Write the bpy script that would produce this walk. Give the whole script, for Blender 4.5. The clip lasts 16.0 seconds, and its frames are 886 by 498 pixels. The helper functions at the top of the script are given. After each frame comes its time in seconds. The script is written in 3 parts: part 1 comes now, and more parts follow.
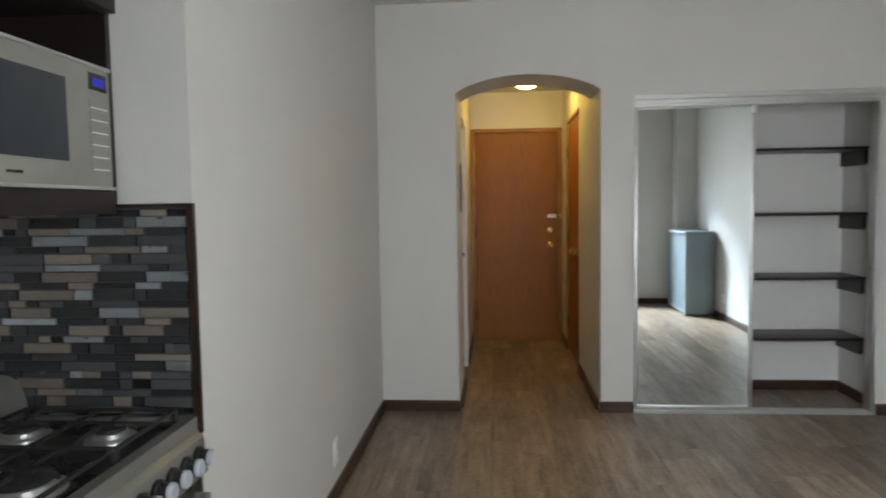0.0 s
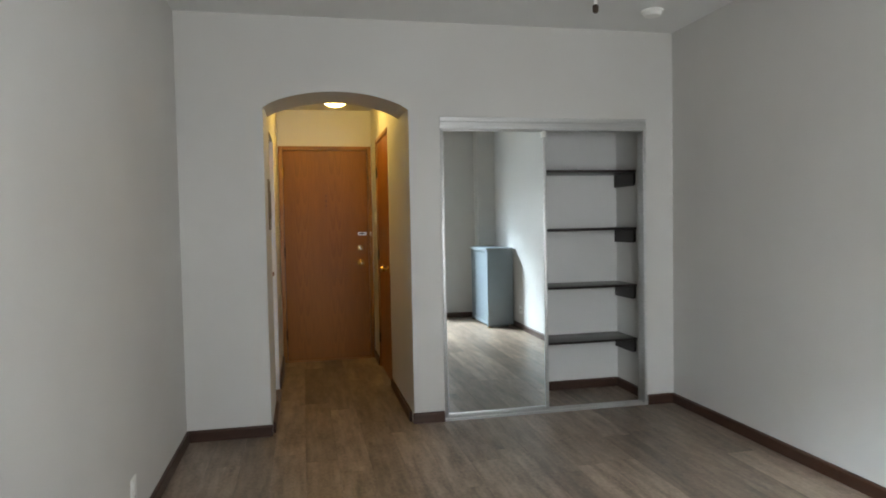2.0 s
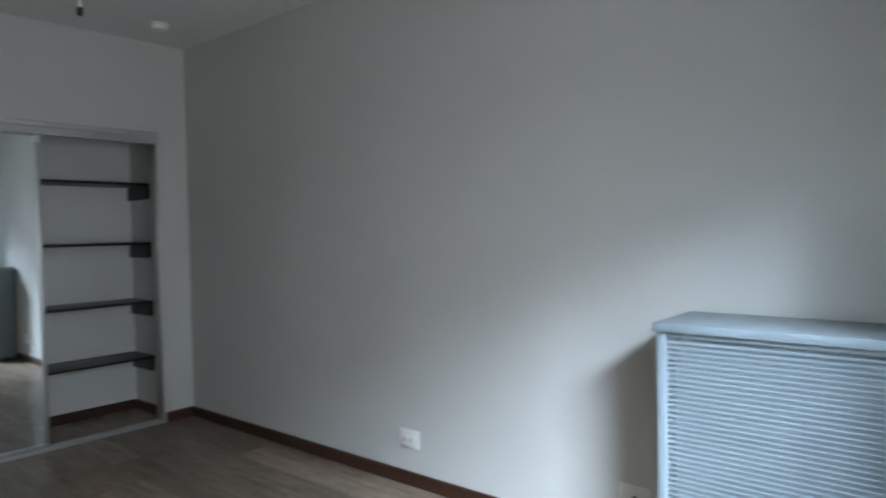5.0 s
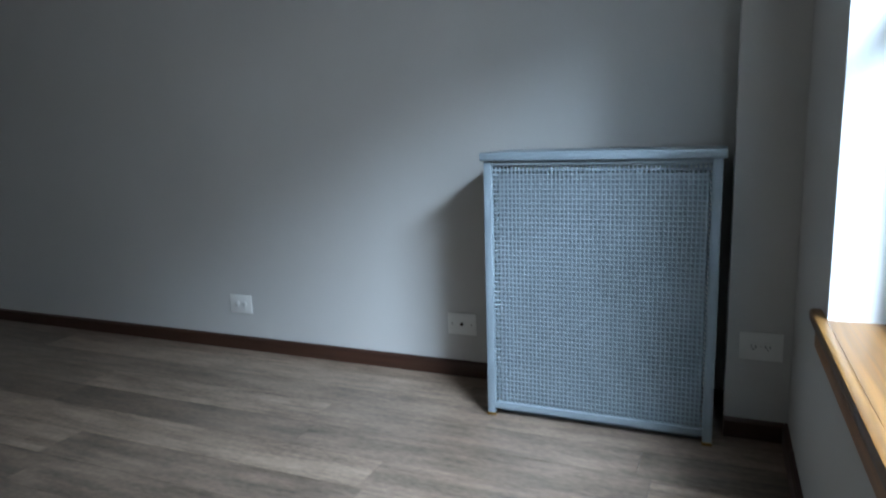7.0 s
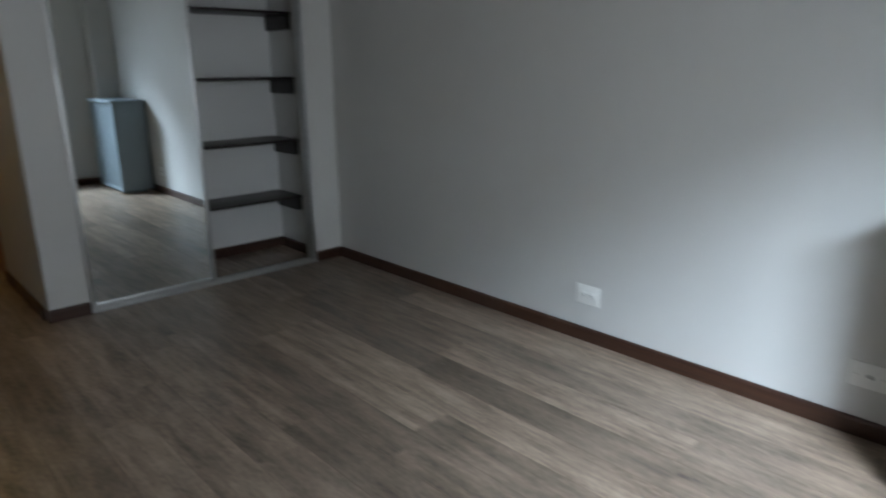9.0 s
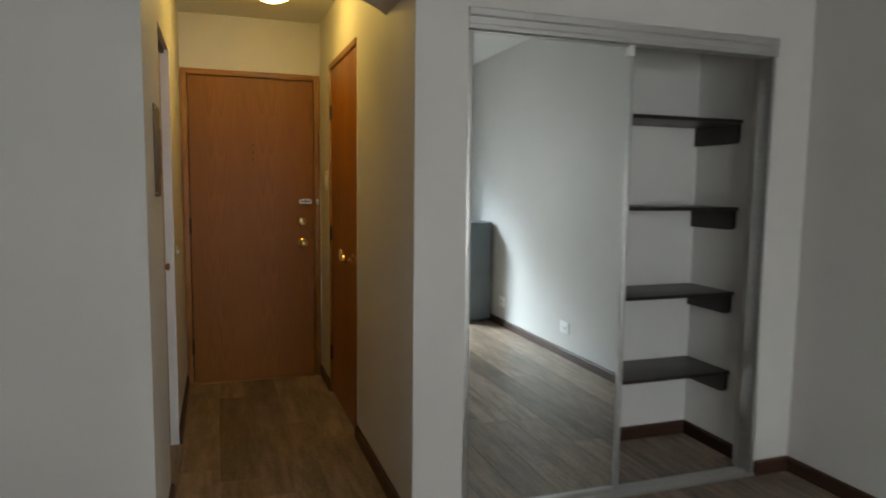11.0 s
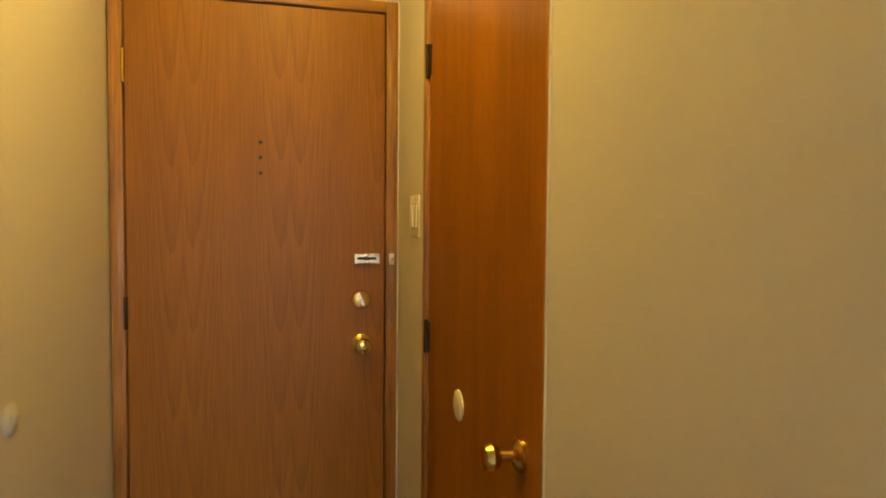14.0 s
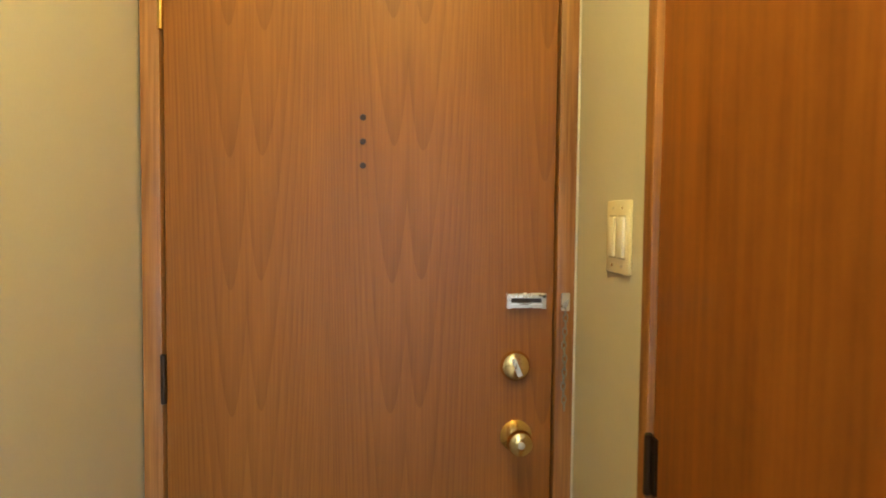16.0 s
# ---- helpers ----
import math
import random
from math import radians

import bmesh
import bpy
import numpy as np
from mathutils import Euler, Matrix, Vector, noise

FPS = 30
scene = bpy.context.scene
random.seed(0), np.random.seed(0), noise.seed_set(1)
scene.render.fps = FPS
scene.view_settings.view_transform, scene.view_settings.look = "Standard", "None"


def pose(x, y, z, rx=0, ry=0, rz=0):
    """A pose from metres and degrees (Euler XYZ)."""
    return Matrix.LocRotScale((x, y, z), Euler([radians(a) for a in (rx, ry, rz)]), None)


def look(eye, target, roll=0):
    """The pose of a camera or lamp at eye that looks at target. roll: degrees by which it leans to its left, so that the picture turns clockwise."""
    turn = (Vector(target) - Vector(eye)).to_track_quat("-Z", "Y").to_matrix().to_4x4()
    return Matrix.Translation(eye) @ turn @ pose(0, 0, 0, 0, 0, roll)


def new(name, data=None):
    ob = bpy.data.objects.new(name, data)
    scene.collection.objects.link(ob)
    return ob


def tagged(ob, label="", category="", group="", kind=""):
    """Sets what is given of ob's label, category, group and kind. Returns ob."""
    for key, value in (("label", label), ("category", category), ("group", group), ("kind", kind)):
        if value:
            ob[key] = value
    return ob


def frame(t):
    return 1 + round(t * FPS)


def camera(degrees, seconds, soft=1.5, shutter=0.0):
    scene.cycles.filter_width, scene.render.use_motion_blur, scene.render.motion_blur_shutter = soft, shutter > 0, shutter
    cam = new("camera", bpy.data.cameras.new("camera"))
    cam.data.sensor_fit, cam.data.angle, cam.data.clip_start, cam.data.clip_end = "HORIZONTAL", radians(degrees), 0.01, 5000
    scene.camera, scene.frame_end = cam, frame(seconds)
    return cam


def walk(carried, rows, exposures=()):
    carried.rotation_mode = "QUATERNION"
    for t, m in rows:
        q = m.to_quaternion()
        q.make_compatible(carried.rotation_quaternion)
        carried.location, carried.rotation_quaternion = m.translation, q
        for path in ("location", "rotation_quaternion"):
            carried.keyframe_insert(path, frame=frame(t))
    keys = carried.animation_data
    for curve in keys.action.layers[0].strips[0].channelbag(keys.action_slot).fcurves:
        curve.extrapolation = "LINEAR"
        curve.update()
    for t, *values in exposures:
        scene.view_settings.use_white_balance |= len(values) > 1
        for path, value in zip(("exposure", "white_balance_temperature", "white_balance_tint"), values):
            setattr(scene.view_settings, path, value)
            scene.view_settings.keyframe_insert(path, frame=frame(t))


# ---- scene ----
cam = camera(68.0, 16.0, soft=1.8, shutter=0.5)
PATH = [
    (0, (0.757, -4.24, 1.35), (0.596, -2.251, 1.218), -0.9),
    (0.5, (0.743, -4.284, 1.33), (0.806, -2.288, 1.222), -0.9),
    (1, (0.75, -4.265, 1.341), (0.987, -2.281, 1.247), -1.1),
    (1.5, (0.753, -4.269, 1.342), (1.093, -2.299, 1.259), -1.1),
    (2, (0.732, -4.249, 1.323), (1.148, -2.294, 1.244), -1.1),
    (2.5, (0.74, -4.246, 1.285), (1.212, -2.304, 1.208), -1.0),
    (3, (0.762, -4.29, 1.286), (1.35, -2.38, 1.213), -1.0),
    (3.5, (0.836, -4.336, 1.285), (1.631, -2.503, 1.211), -1.1),
    (4, (0.894, -4.391, 1.283), (1.926, -2.679, 1.213), -1.3),
    (4.5, (0.912, -4.418, 1.31), (2.206, -2.895, 1.238), -0.9),
    (5, (0.863, -4.449, 1.319), (2.395, -3.165, 1.258), -1.1),
    (5.2, (0.845, -4.468, 1.319), (2.451, -3.276, 1.264), -1.1),
    (7.3, (0.698, -4.395, 1.044), (2.521, -3.687, 0.625), -1.5),
    (7.5, (0.698, -4.396, 1.039), (2.498, -3.693, 0.526), -1.6),
    (8, (0.746, -4.326, 1.1), (2.516, -3.616, 0.498), -1.8),
    (8.5, (0.795, -4.18, 1.239), (2.389, -3.133, 0.637), -1.9),
    (9, (0.717, -3.897, 1.335), (2.027, -2.485, 0.796), -0.4),
    (9.5, (0.795, -3.632, 1.328), (1.91, -2.022, 0.924), -0.7),
    (10, (0.747, -3.219, 1.355), (1.664, -1.467, 1.054), -0.2),
    (10.2, (0.729, -3.046, 1.351), (1.566, -1.249, 1.085), 0.1),
    (12.3, (0.719, -1.239, 1.399), (1.293, 0.67, 1.243), 0.7),
    (12.5, (0.726, -1.068, 1.413), (1.291, 0.845, 1.264), 0.7),
    (13, (0.774, -0.684, 1.418), (1.335, 1.231, 1.291), 0.8),
    (13.2, (0.834, -0.519, 1.4), (1.378, 1.403, 1.291), 0.6),
    (13.5, (0.892, -0.307, 1.401), (1.439, 1.613, 1.29), 0.8),
    (14, (0.99, 0.054, 1.37), (1.499, 1.986, 1.277), 0.5),
    (14.5, (1.035, 0.367, 1.378), (1.524, 2.304, 1.297), 0.5),
    (15, (1.073, 0.633, 1.403), (1.426, 2.599, 1.305), 0.4),
    (15.5, (1.058, 0.802, 1.415), (1.252, 2.79, 1.312), 0.6),
    (16, (1.039, 0.887, 1.406), (1.169, 2.88, 1.31), 0.6),
]
walk(cam, [(t, look(eye, target, roll)) for t, eye, target, roll in PATH],
     [(0, 1.2, 6750, 9), (2, 1.15, 6750, 9), (3.5, 0.85, 6500, 9), (4.5, 0.32, 6250, 8), (5.2, 0.05, 6150, 8), (7.3, -0.65, 5800, 7), (8, -0.65, 5800, 7),
      (9, -0.05, 6200, 8), (10, 0.45, 6600, 8), (12.3, 1.1, 7900, 10), (13.5, 1.7, 8800, 8), (15, 2.25, 7000, 6), (16, 2.4, 5800, 4)])

# ---- world and lights ----
world = bpy.data.worlds.new("world")
scene.world = world
world.use_nodes = True
wn = world.node_tree.nodes
sky = wn.new("ShaderNodeTexSky")
sky.sky_type = "NISHITA"
sky.sun_disc = False
sky.sun_elevation, sky.sun_rotation = radians(48), radians(0)
wn["Background"].inputs["Strength"].default_value = 0.12
world.node_tree.links.new(sky.outputs[0], wn["Background"].inputs["Color"])

sun = new("sun", bpy.data.lights.new("sun", "SUN"))
sun.data.energy, sun.data.angle, sun.data.color = 1.0, radians(12), (1.0, 0.95, 0.88)
sun.matrix_world = look((0, 6, 7), (0, 0, 0))

# sky light that falls in through the window
window_light = new("window_light", bpy.data.lights.new("window_light", "AREA"))
window_light.data.shape, window_light.data.size, window_light.data.size_y = "RECTANGLE", 1.3, 1.2
window_light.data.energy, window_light.data.color = 860, (0.70, 0.85, 1.0)
window_light.matrix_world = look((0.60, -6.4, 3.42), (2.2, -4.2, 0.9))
open_sky = new("open_sky_light", bpy.data.lights.new("open_sky_light", "AREA"))
open_sky.data.shape, open_sky.data.size, open_sky.data.size_y = "RECTANGLE", 1.25, 1.36
open_sky.data.energy, open_sky.data.color = 19, (0.88, 0.93, 1.0)
open_sky.matrix_world = look((1.71, -4.89, 1.345), (1.71, 0, 1.345))


# ---- materials ----
def material(name, colour, rough=0.6, metal=0.0, second=None, grain=(6, 6, 6), fine=(90, 90, 90), bump=0.1, spread=0.5,
             random_amount=0.0, gloss_var=0.08):
    """Paint, metal or plastic with variation at two scales."""
    m = bpy.data.materials.new(name)
    m.use_nodes = True
    n, l = m.node_tree.nodes, m.node_tree.links
    p = n["Principled BSDF"]
    p.inputs["Metallic"].default_value = metal
    co = n.new("ShaderNodeNewGeometry")
    big, small = n.new("ShaderNodeTexNoise"), n.new("ShaderNodeTexNoise")
    for tex, scale in ((big, grain), (small, fine)):
        mp = n.new("ShaderNodeMapping")
        mp.inputs["Scale"].default_value = scale
        l.new(co.outputs["Position"], mp.inputs["Vector"])
        l.new(mp.outputs[0], tex.inputs["Vector"])
        tex.inputs["Scale"].default_value = 1.0
        tex.inputs["Detail"].default_value = 5
    mix = n.new("ShaderNodeMix")
    mix.data_type = "RGBA"
    mix.inputs["A"].default_value = (*colour, 1)
    mix.inputs["B"].default_value = (*(second or [c * 0.88 for c in colour]), 1)
    add = n.new("ShaderNodeMath")
    add.operation = "MULTIPLY_ADD"
    l.new(small.outputs[0], add.inputs[0])
    add.inputs[1].default_value = 0.5
    l.new(big.outputs[0], add.inputs[2])
    ramp = n.new("ShaderNodeMapRange")
    ramp.inputs["From Min"].default_value, ramp.inputs["From Max"].default_value = 0.75 - spread / 2, 0.75 + spread / 2
    l.new(add.outputs[0], ramp.inputs["Value"])
    l.new(ramp.outputs[0], mix.inputs["Factor"])
    out = mix.outputs["Result"]
    if random_amount:
        info = n.new("ShaderNodeObjectInfo")
        hsv = n.new("ShaderNodeHueSaturation")
        rr = n.new("ShaderNodeMapRange")
        rr.inputs["To Min"].default_value, rr.inputs["To Max"].default_value = 1 - random_amount, 1 + random_amount
        l.new(info.outputs["Random"], rr.inputs["Value"])
        l.new(rr.outputs[0], hsv.inputs["Value"])
        l.new(out, hsv.inputs["Color"])
        out = hsv.outputs[0]
    l.new(out, p.inputs["Base Color"])
    rg = n.new("ShaderNodeMapRange")
    rg.inputs["To Min"].default_value, rg.inputs["To Max"].default_value = max(rough - gloss_var, 0.02), rough + gloss_var
    l.new(big.outputs[0], rg.inputs["Value"])
    l.new(rg.outputs[0], p.inputs["Roughness"])
    if bump:
        b = n.new("ShaderNodeBump")
        b.inputs["Strength"].default_value, b.inputs["Distance"].default_value = bump, 0.002
        l.new(small.outputs[0], b.inputs["Height"])
        l.new(b.outputs[0], p.inputs["Normal"])
    return m


def wood(name, dark, light, across="X", along="Z", rough=0.4, bands=22.0, stretch=0.09, warp=5.0, streak=130.0, shift=0.0,
         random_amount=0.0, contrast=1.0, cathedral=True, book=None, fine=0.025, mottle=0.0):
    """Boards with long grain: wide figure, pores and slow colour drift."""
    m = bpy.data.materials.new(name)
    m.use_nodes = True
    n, l = m.node_tree.nodes, m.node_tree.links
    p = n["Principled BSDF"]
    geo = n.new("ShaderNodeNewGeometry")
    info = n.new("ShaderNodeObjectInfo")
    jump = n.new("ShaderNodeVectorMath")
    jump.operation = "MULTIPLY_ADD"
    jump.inputs[1].default_value = (17.0, 31.0, 23.0) if random_amount else (0, 0, 0)
    l.new(info.outputs["Random"], jump.inputs[0])
    l.new(geo.outputs["Position"], jump.inputs[2])
    axis = "XYZ".index(along)

    def stretched(across_scale, along_scale):
        mp = n.new("ShaderNodeMapping")
        s = [across_scale] * 3
        s[axis] = along_scale
        mp.inputs["Scale"].default_value = s
        mp.inputs["Location"].default_value = (shift, shift * 0.7, shift * 0.3)
        l.new(jump.outputs[0], mp.inputs["Vector"])
        return mp.outputs[0]

    figure = n.new("ShaderNodeTexNoise")
    figure.inputs["Scale"].default_value, figure.inputs["Detail"].default_value = 1.0, 2.0
    l.new(stretched(bands * 0.28, bands * 0.28 * stretch), figure.inputs["Vector"])
    rings = n.new("ShaderNodeMath")
    rings.operation = "MULTIPLY"
    rings.inputs[1].default_value = warp * 6.0
    l.new(figure.outputs[0], rings.inputs[0])
    if book:
        # veneer leaves side by side, mirrored: nested tongues that hang beside each seam
        def calc(op, a, b):
            q = n.new("ShaderNodeMath")
            q.operation = op
            for k, v in enumerate((a, b)):
                if isinstance(v, (int, float)):
                    q.inputs[k].default_value = v
                else:
                    l.new(v, q.inputs[k])
            return q.outputs[0]
        sep = n.new("ShaderNodeSeparateXYZ")
        l.new(geo.outputs["Position"], sep.inputs[0])
        u = calc("PINGPONG", calc("SUBTRACT", sep.outputs["X"], book[0]), book[1])
        lobe = calc("SUBTRACT", calc("SUBTRACT", u, 0.016), calc("MULTIPLY", figure.outputs[0], 0.04))
        f = calc("SUBTRACT", calc("MULTIPLY", calc("ADD", sep.outputs["Z"], book[2]), 3.7), calc("MULTIPLY", calc("MULTIPLY", lobe, lobe), 760.0))
        rings = calc("ADD", f, calc("MULTIPLY", figure.outputs[0], warp * 0.25)).node
    wave = n.new("ShaderNodeMath")
    wave.operation = "FRACT" if book else "PINGPONG"
    if not book:
        wave.inputs[1].default_value = 1.0
    l.new(rings.outputs[0], wave.inputs[0])
    if book:
        wave = calc("SUBTRACT", 1.0, calc("POWER", calc("SUBTRACT", 1.0, wave.outputs[0]), 2.2)).node
    pores = n.new("ShaderNodeTexNoise")
    pores.inputs["Scale"].default_value, pores.inputs["Detail"].default_value = 1.0, 3.0 if fine > 0.03 else 6.0
    l.new(stretched(streak, streak * fine), pores.inputs["Vector"])
    drift = n.new("ShaderNodeTexNoise")
    drift.inputs["Scale"].default_value, drift.inputs["Detail"].default_value = 1.0, 3.0
    l.new(stretched(11.0, 1.3) if fine > 0.03 else stretched(9.0, 0.9), drift.inputs["Vector"])
    a = n.new("ShaderNodeMath")
    a.operation = "MULTIPLY_ADD"
    l.new(wave.outputs[0], a.inputs[0])
    if book or mottle:
        soft_pores = n.new("ShaderNodeMath")
        soft_pores.operation = "MULTIPLY_ADD"
        soft_pores.inputs[1].default_value, soft_pores.inputs[2].default_value = 0.6, 0.2
        l.new(pores.outputs[0], soft_pores.inputs[0])
        l.new(soft_pores.outputs[0], a.inputs[2])
    a.inputs[1].default_value = 0.19 if book else 0.26 if cathedral else 0.08
    if not book and not mottle:
        l.new(pores.outputs[0], a.inputs[2])
    if book:
        p.inputs["Specular IOR Level"].default_value = 0.3
    c = n.new("ShaderNodeMath")
    c.operation = "MULTIPLY_ADD"
    l.new(drift.outputs[0], c.inputs[0])
    c.inputs[1].default_value = 0.3 if book else 0.6 if mottle else 0.7
    l.new(a.outputs[0], c.inputs[2])
    if mottle:
        # weathered patches and short smoky streaks
        for across_scale, along_scale, share in ((20.0, 4.5, mottle), (70.0, 38.0, mottle * 0.7)):
            patch = n.new("ShaderNodeTexNoise")
            patch.inputs["Scale"].default_value, patch.inputs["Detail"].default_value = 1.0, 5.0
            l.new(stretched(across_scale, along_scale), patch.inputs["Vector"])
            level = n.new("ShaderNodeMath")
            level.operation = "MULTIPLY_ADD"
            level.inputs[1].default_value, level.inputs[2].default_value = share, -share * 0.5
            l.new(patch.outputs[0], level.inputs[0])
            both = n.new("ShaderNodeMath")
            both.operation = "ADD"
            l.new(c.outputs[0], both.inputs[0])
            l.new(level.outputs[0], both.inputs[1])
            c = both
    rng = n.new("ShaderNodeMapRange")
    mid = 0.785 if book else 0.84 if mottle else 0.5 + 0.35 + (0.06 if book else 0.13 if cathedral else 0.04)
    rng.inputs["From Min"].default_value, rng.inputs["From Max"].default_value = mid - 0.34 / contrast, mid + 0.34 / contrast
    l.new(c.outputs[0], rng.inputs["Value"])
    mix = n.new("ShaderNodeMix")
    mix.data_type = "RGBA"
    mix.inputs["A"].default_value, mix.inputs["B"].default_value = (*dark, 1), (*light, 1)
    l.new(rng.outputs[0], mix.inputs["Factor"])
    out = mix.outputs["Result"]
    if random_amount:
        hsv = n.new("ShaderNodeHueSaturation")
        rr = n.new("ShaderNodeMapRange")
        rr.inputs["To Min"].default_value, rr.inputs["To Max"].default_value = 1 - random_amount, 1 + random_amount
        l.new(info.outputs["Random"], rr.inputs["Value"])
        l.new(rr.outputs[0], hsv.inputs["Value"])
        l.new(out, hsv.inputs["Color"])
        out = hsv.outputs[0]
    l.new(out, p.inputs["Base Color"])
    rg = n.new("ShaderNodeMapRange")
    rg.inputs["To Min"].default_value, rg.inputs["To Max"].default_value = rough - 0.08, rough + 0.1
    l.new(pores.outputs[0], rg.inputs["Value"])
    l.new(rg.outputs[0], p.inputs["Roughness"])
    b = n.new("ShaderNodeBump")
    b.inputs["Strength"].default_value, b.inputs["Distance"].default_value = 0.12, 0.001
    l.new(pores.outputs[0], b.inputs["Height"])
    l.new(b.outputs[0], p.inputs["Normal"])
    return m


def glow(name, colour, strength):
    m = bpy.data.materials.new(name)
    m.use_nodes = True
    p = m.node_tree.nodes["Principled BSDF"]
    p.inputs["Base Color"].default_value = (*colour, 1)
    p.inputs["Emission Color"].default_value = (*colour, 1)
    p.inputs["Emission Strength"].default_value = strength
    return m


PAINT = material("greige_paint", (0.60, 0.585, 0.555), 0.62, second=(0.56, 0.545, 0.515), grain=(1.2, 1.2, 1.2), fine=(160, 160, 160), bump=0.12)
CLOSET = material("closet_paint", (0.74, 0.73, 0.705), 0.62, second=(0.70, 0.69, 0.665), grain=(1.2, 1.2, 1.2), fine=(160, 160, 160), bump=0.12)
CEIL = material("ceiling_paint", (0.74, 0.74, 0.72), 0.8, second=(0.70, 0.70, 0.68), grain=(1.5, 1.5, 1.5), fine=(120, 120, 120), bump=0.12)
WHITE = material("white_trim_paint", (0.78, 0.78, 0.76), 0.45, second=(0.72, 0.72, 0.70), grain=(3, 3, 3))
PLASTIC = material("white_plastic", (0.84, 0.83, 0.79), 0.35, second=(0.80, 0.79, 0.75), bump=0.02)
IVORY = material("ivory_plastic", (0.80, 0.76, 0.64), 0.35, second=(0.76, 0.72, 0.60), bump=0.02)
SLOT = material("dark_slot", (0.03, 0.03, 0.03), 0.6, bump=0)
FLOOR = wood("floor_plank", (0.080, 0.055, 0.038), (0.33, 0.246, 0.182), along="Y", rough=0.36, bands=16, stretch=0.12, warp=1.5,
             streak=38, random_amount=0.27, contrast=1.0, cathedral=False, fine=0.06, mottle=0.85)
UNDER = material("underlay", (0.04, 0.035, 0.03), 0.9)
OAK = wood("oak_veneer", (0.125, 0.038, 0.0045), (0.345, 0.138, 0.016), along="Z", rough=0.45, bands=19, stretch=0.10, warp=3.4, streak=200, contrast=0.72, book=(0.725, 0.164, 0.0))
OAK_FLAT = wood("stained_mahogany", (0.12, 0.035, 0.005), (0.37, 0.137, 0.019), along="Z", rough=0.33, bands=12, stretch=0.05, warp=1.2,
                streak=70, contrast=1.0, cathedral=False, mottle=0.3)
CASING = wood("oak_casing", (0.15, 0.055, 0.012), (0.40, 0.19, 0.055), along="Z", rough=0.42, bands=40, stretch=0.08, warp=2.0, streak=200)
CASING_H = wood("oak_casing_across", (0.15, 0.055, 0.012), (0.40, 0.19, 0.055), along="X", rough=0.42, bands=40, stretch=0.08, warp=2.0, streak=200)
SILL = wood("golden_oak_sill", (0.085, 0.036, 0.007), (0.205, 0.10, 0.022), along="X", rough=0.4, bands=30, stretch=0.1, warp=3.0, streak=160)
BASE_Y = wood("walnut_baseboard", (0.026, 0.010, 0.006), (0.066, 0.027, 0.014), along="Y", rough=0.42, bands=30, stretch=0.06, warp=2, streak=140, cathedral=False)
BASE_X = wood("walnut_baseboard_across", (0.026, 0.010, 0.006), (0.066, 0.027, 0.014), along="X", rough=0.42, bands=30, stretch=0.06, warp=2, streak=140, cathedral=False)
SHELF = wood("espresso_shelf", (0.010, 0.007, 0.006), (0.026, 0.018, 0.015), along="X", rough=0.38, bands=30, stretch=0.06, warp=2, streak=140, cathedral=False)
CABINET = wood("espresso_cabinet", (0.008, 0.005, 0.005), (0.020, 0.012, 0.010), along="Z", rough=0.4, bands=24, stretch=0.06, warp=2, streak=120, cathedral=False)
ALU = material("brushed_aluminium", (0.62, 0.62, 0.61), 0.36, 0.85, grain=(2, 2, 40), fine=(40, 40, 300), bump=0.05)
STEEL = material("stainless_steel", (0.29, 0.285, 0.265), 0.42, 0.6, grain=(3, 3, 3), fine=(60, 300, 60), bump=0.05)
BRASS = material("polished_brass", (0.80, 0.56, 0.20), 0.2, 1.0, second=(0.66, 0.44, 0.15), grain=(20, 20, 20), bump=0.02)
NICKEL = material("worn_nickel", (0.70, 0.68, 0.62), 0.28, 0.9, grain=(30, 30, 30), bump=0.02)
BRONZE = material("aged_bronze", (0.05, 0.032, 0.022), 0.45, 0.7, grain=(20, 20, 20), bump=0.05)
MIRROR = bpy.data.materials.new("mirror_glass")
MIRROR.use_nodes = True
mp_ = MIRROR.node_tree.nodes["Principled BSDF"]
mp_.inputs["Base Color"].default_value, mp_.inputs["Metallic"].default_value, mp_.inputs["Roughness"].default_value = (0.82, 0.87, 0.88, 1), 1.0, 0.015
GLASS = bpy.data.materials.new("window_glass")
GLASS.use_nodes = True
gp_ = GLASS.node_tree.nodes["Principled BSDF"]
gp_.inputs["Transmission Weight"].default_value, gp_.inputs["Roughness"].default_value, gp_.inputs["IOR"].default_value = 1.0, 0.0, 1.45
HEATER = material("blue_grey_enamel", (0.235, 0.275, 0.30), 0.38, second=(0.212, 0.25, 0.275), grain=(5, 5, 5), bump=0.06)
BELL = material("dull_beige_plastic", (0.50, 0.48, 0.43), 0.5, bump=0.03)
HEATER_IN = material("dark_blue_grey_inside", (0.17, 0.20, 0.222), 0.8, bump=0.05)
PANEL = material("panel_enamel", (0.19, 0.145, 0.098), 0.72, second=(0.165, 0.126, 0.083), grain=(6, 6, 6), bump=0.05)
BLUE_LABEL = material("blue_label", (0.10, 0.15, 0.18), 0.5, bump=0)
BLACK = material("black_enamel", (0.012, 0.012, 0.013), 0.28, second=(0.02, 0.02, 0.02), grain=(12, 12, 12), bump=0.05)
IRON = material("cast_iron", (0.014, 0.014, 0.014), 0.55, second=(0.025, 0.024, 0.022), bump=0.3)
DARK_GLASS = material("dark_oven_glass", (0.03, 0.035, 0.04), 0.12, bump=0)
MW_BODY = material("silver_plastic", (0.25, 0.245, 0.215), 0.38, second=(0.225, 0.22, 0.195), bump=0.03)
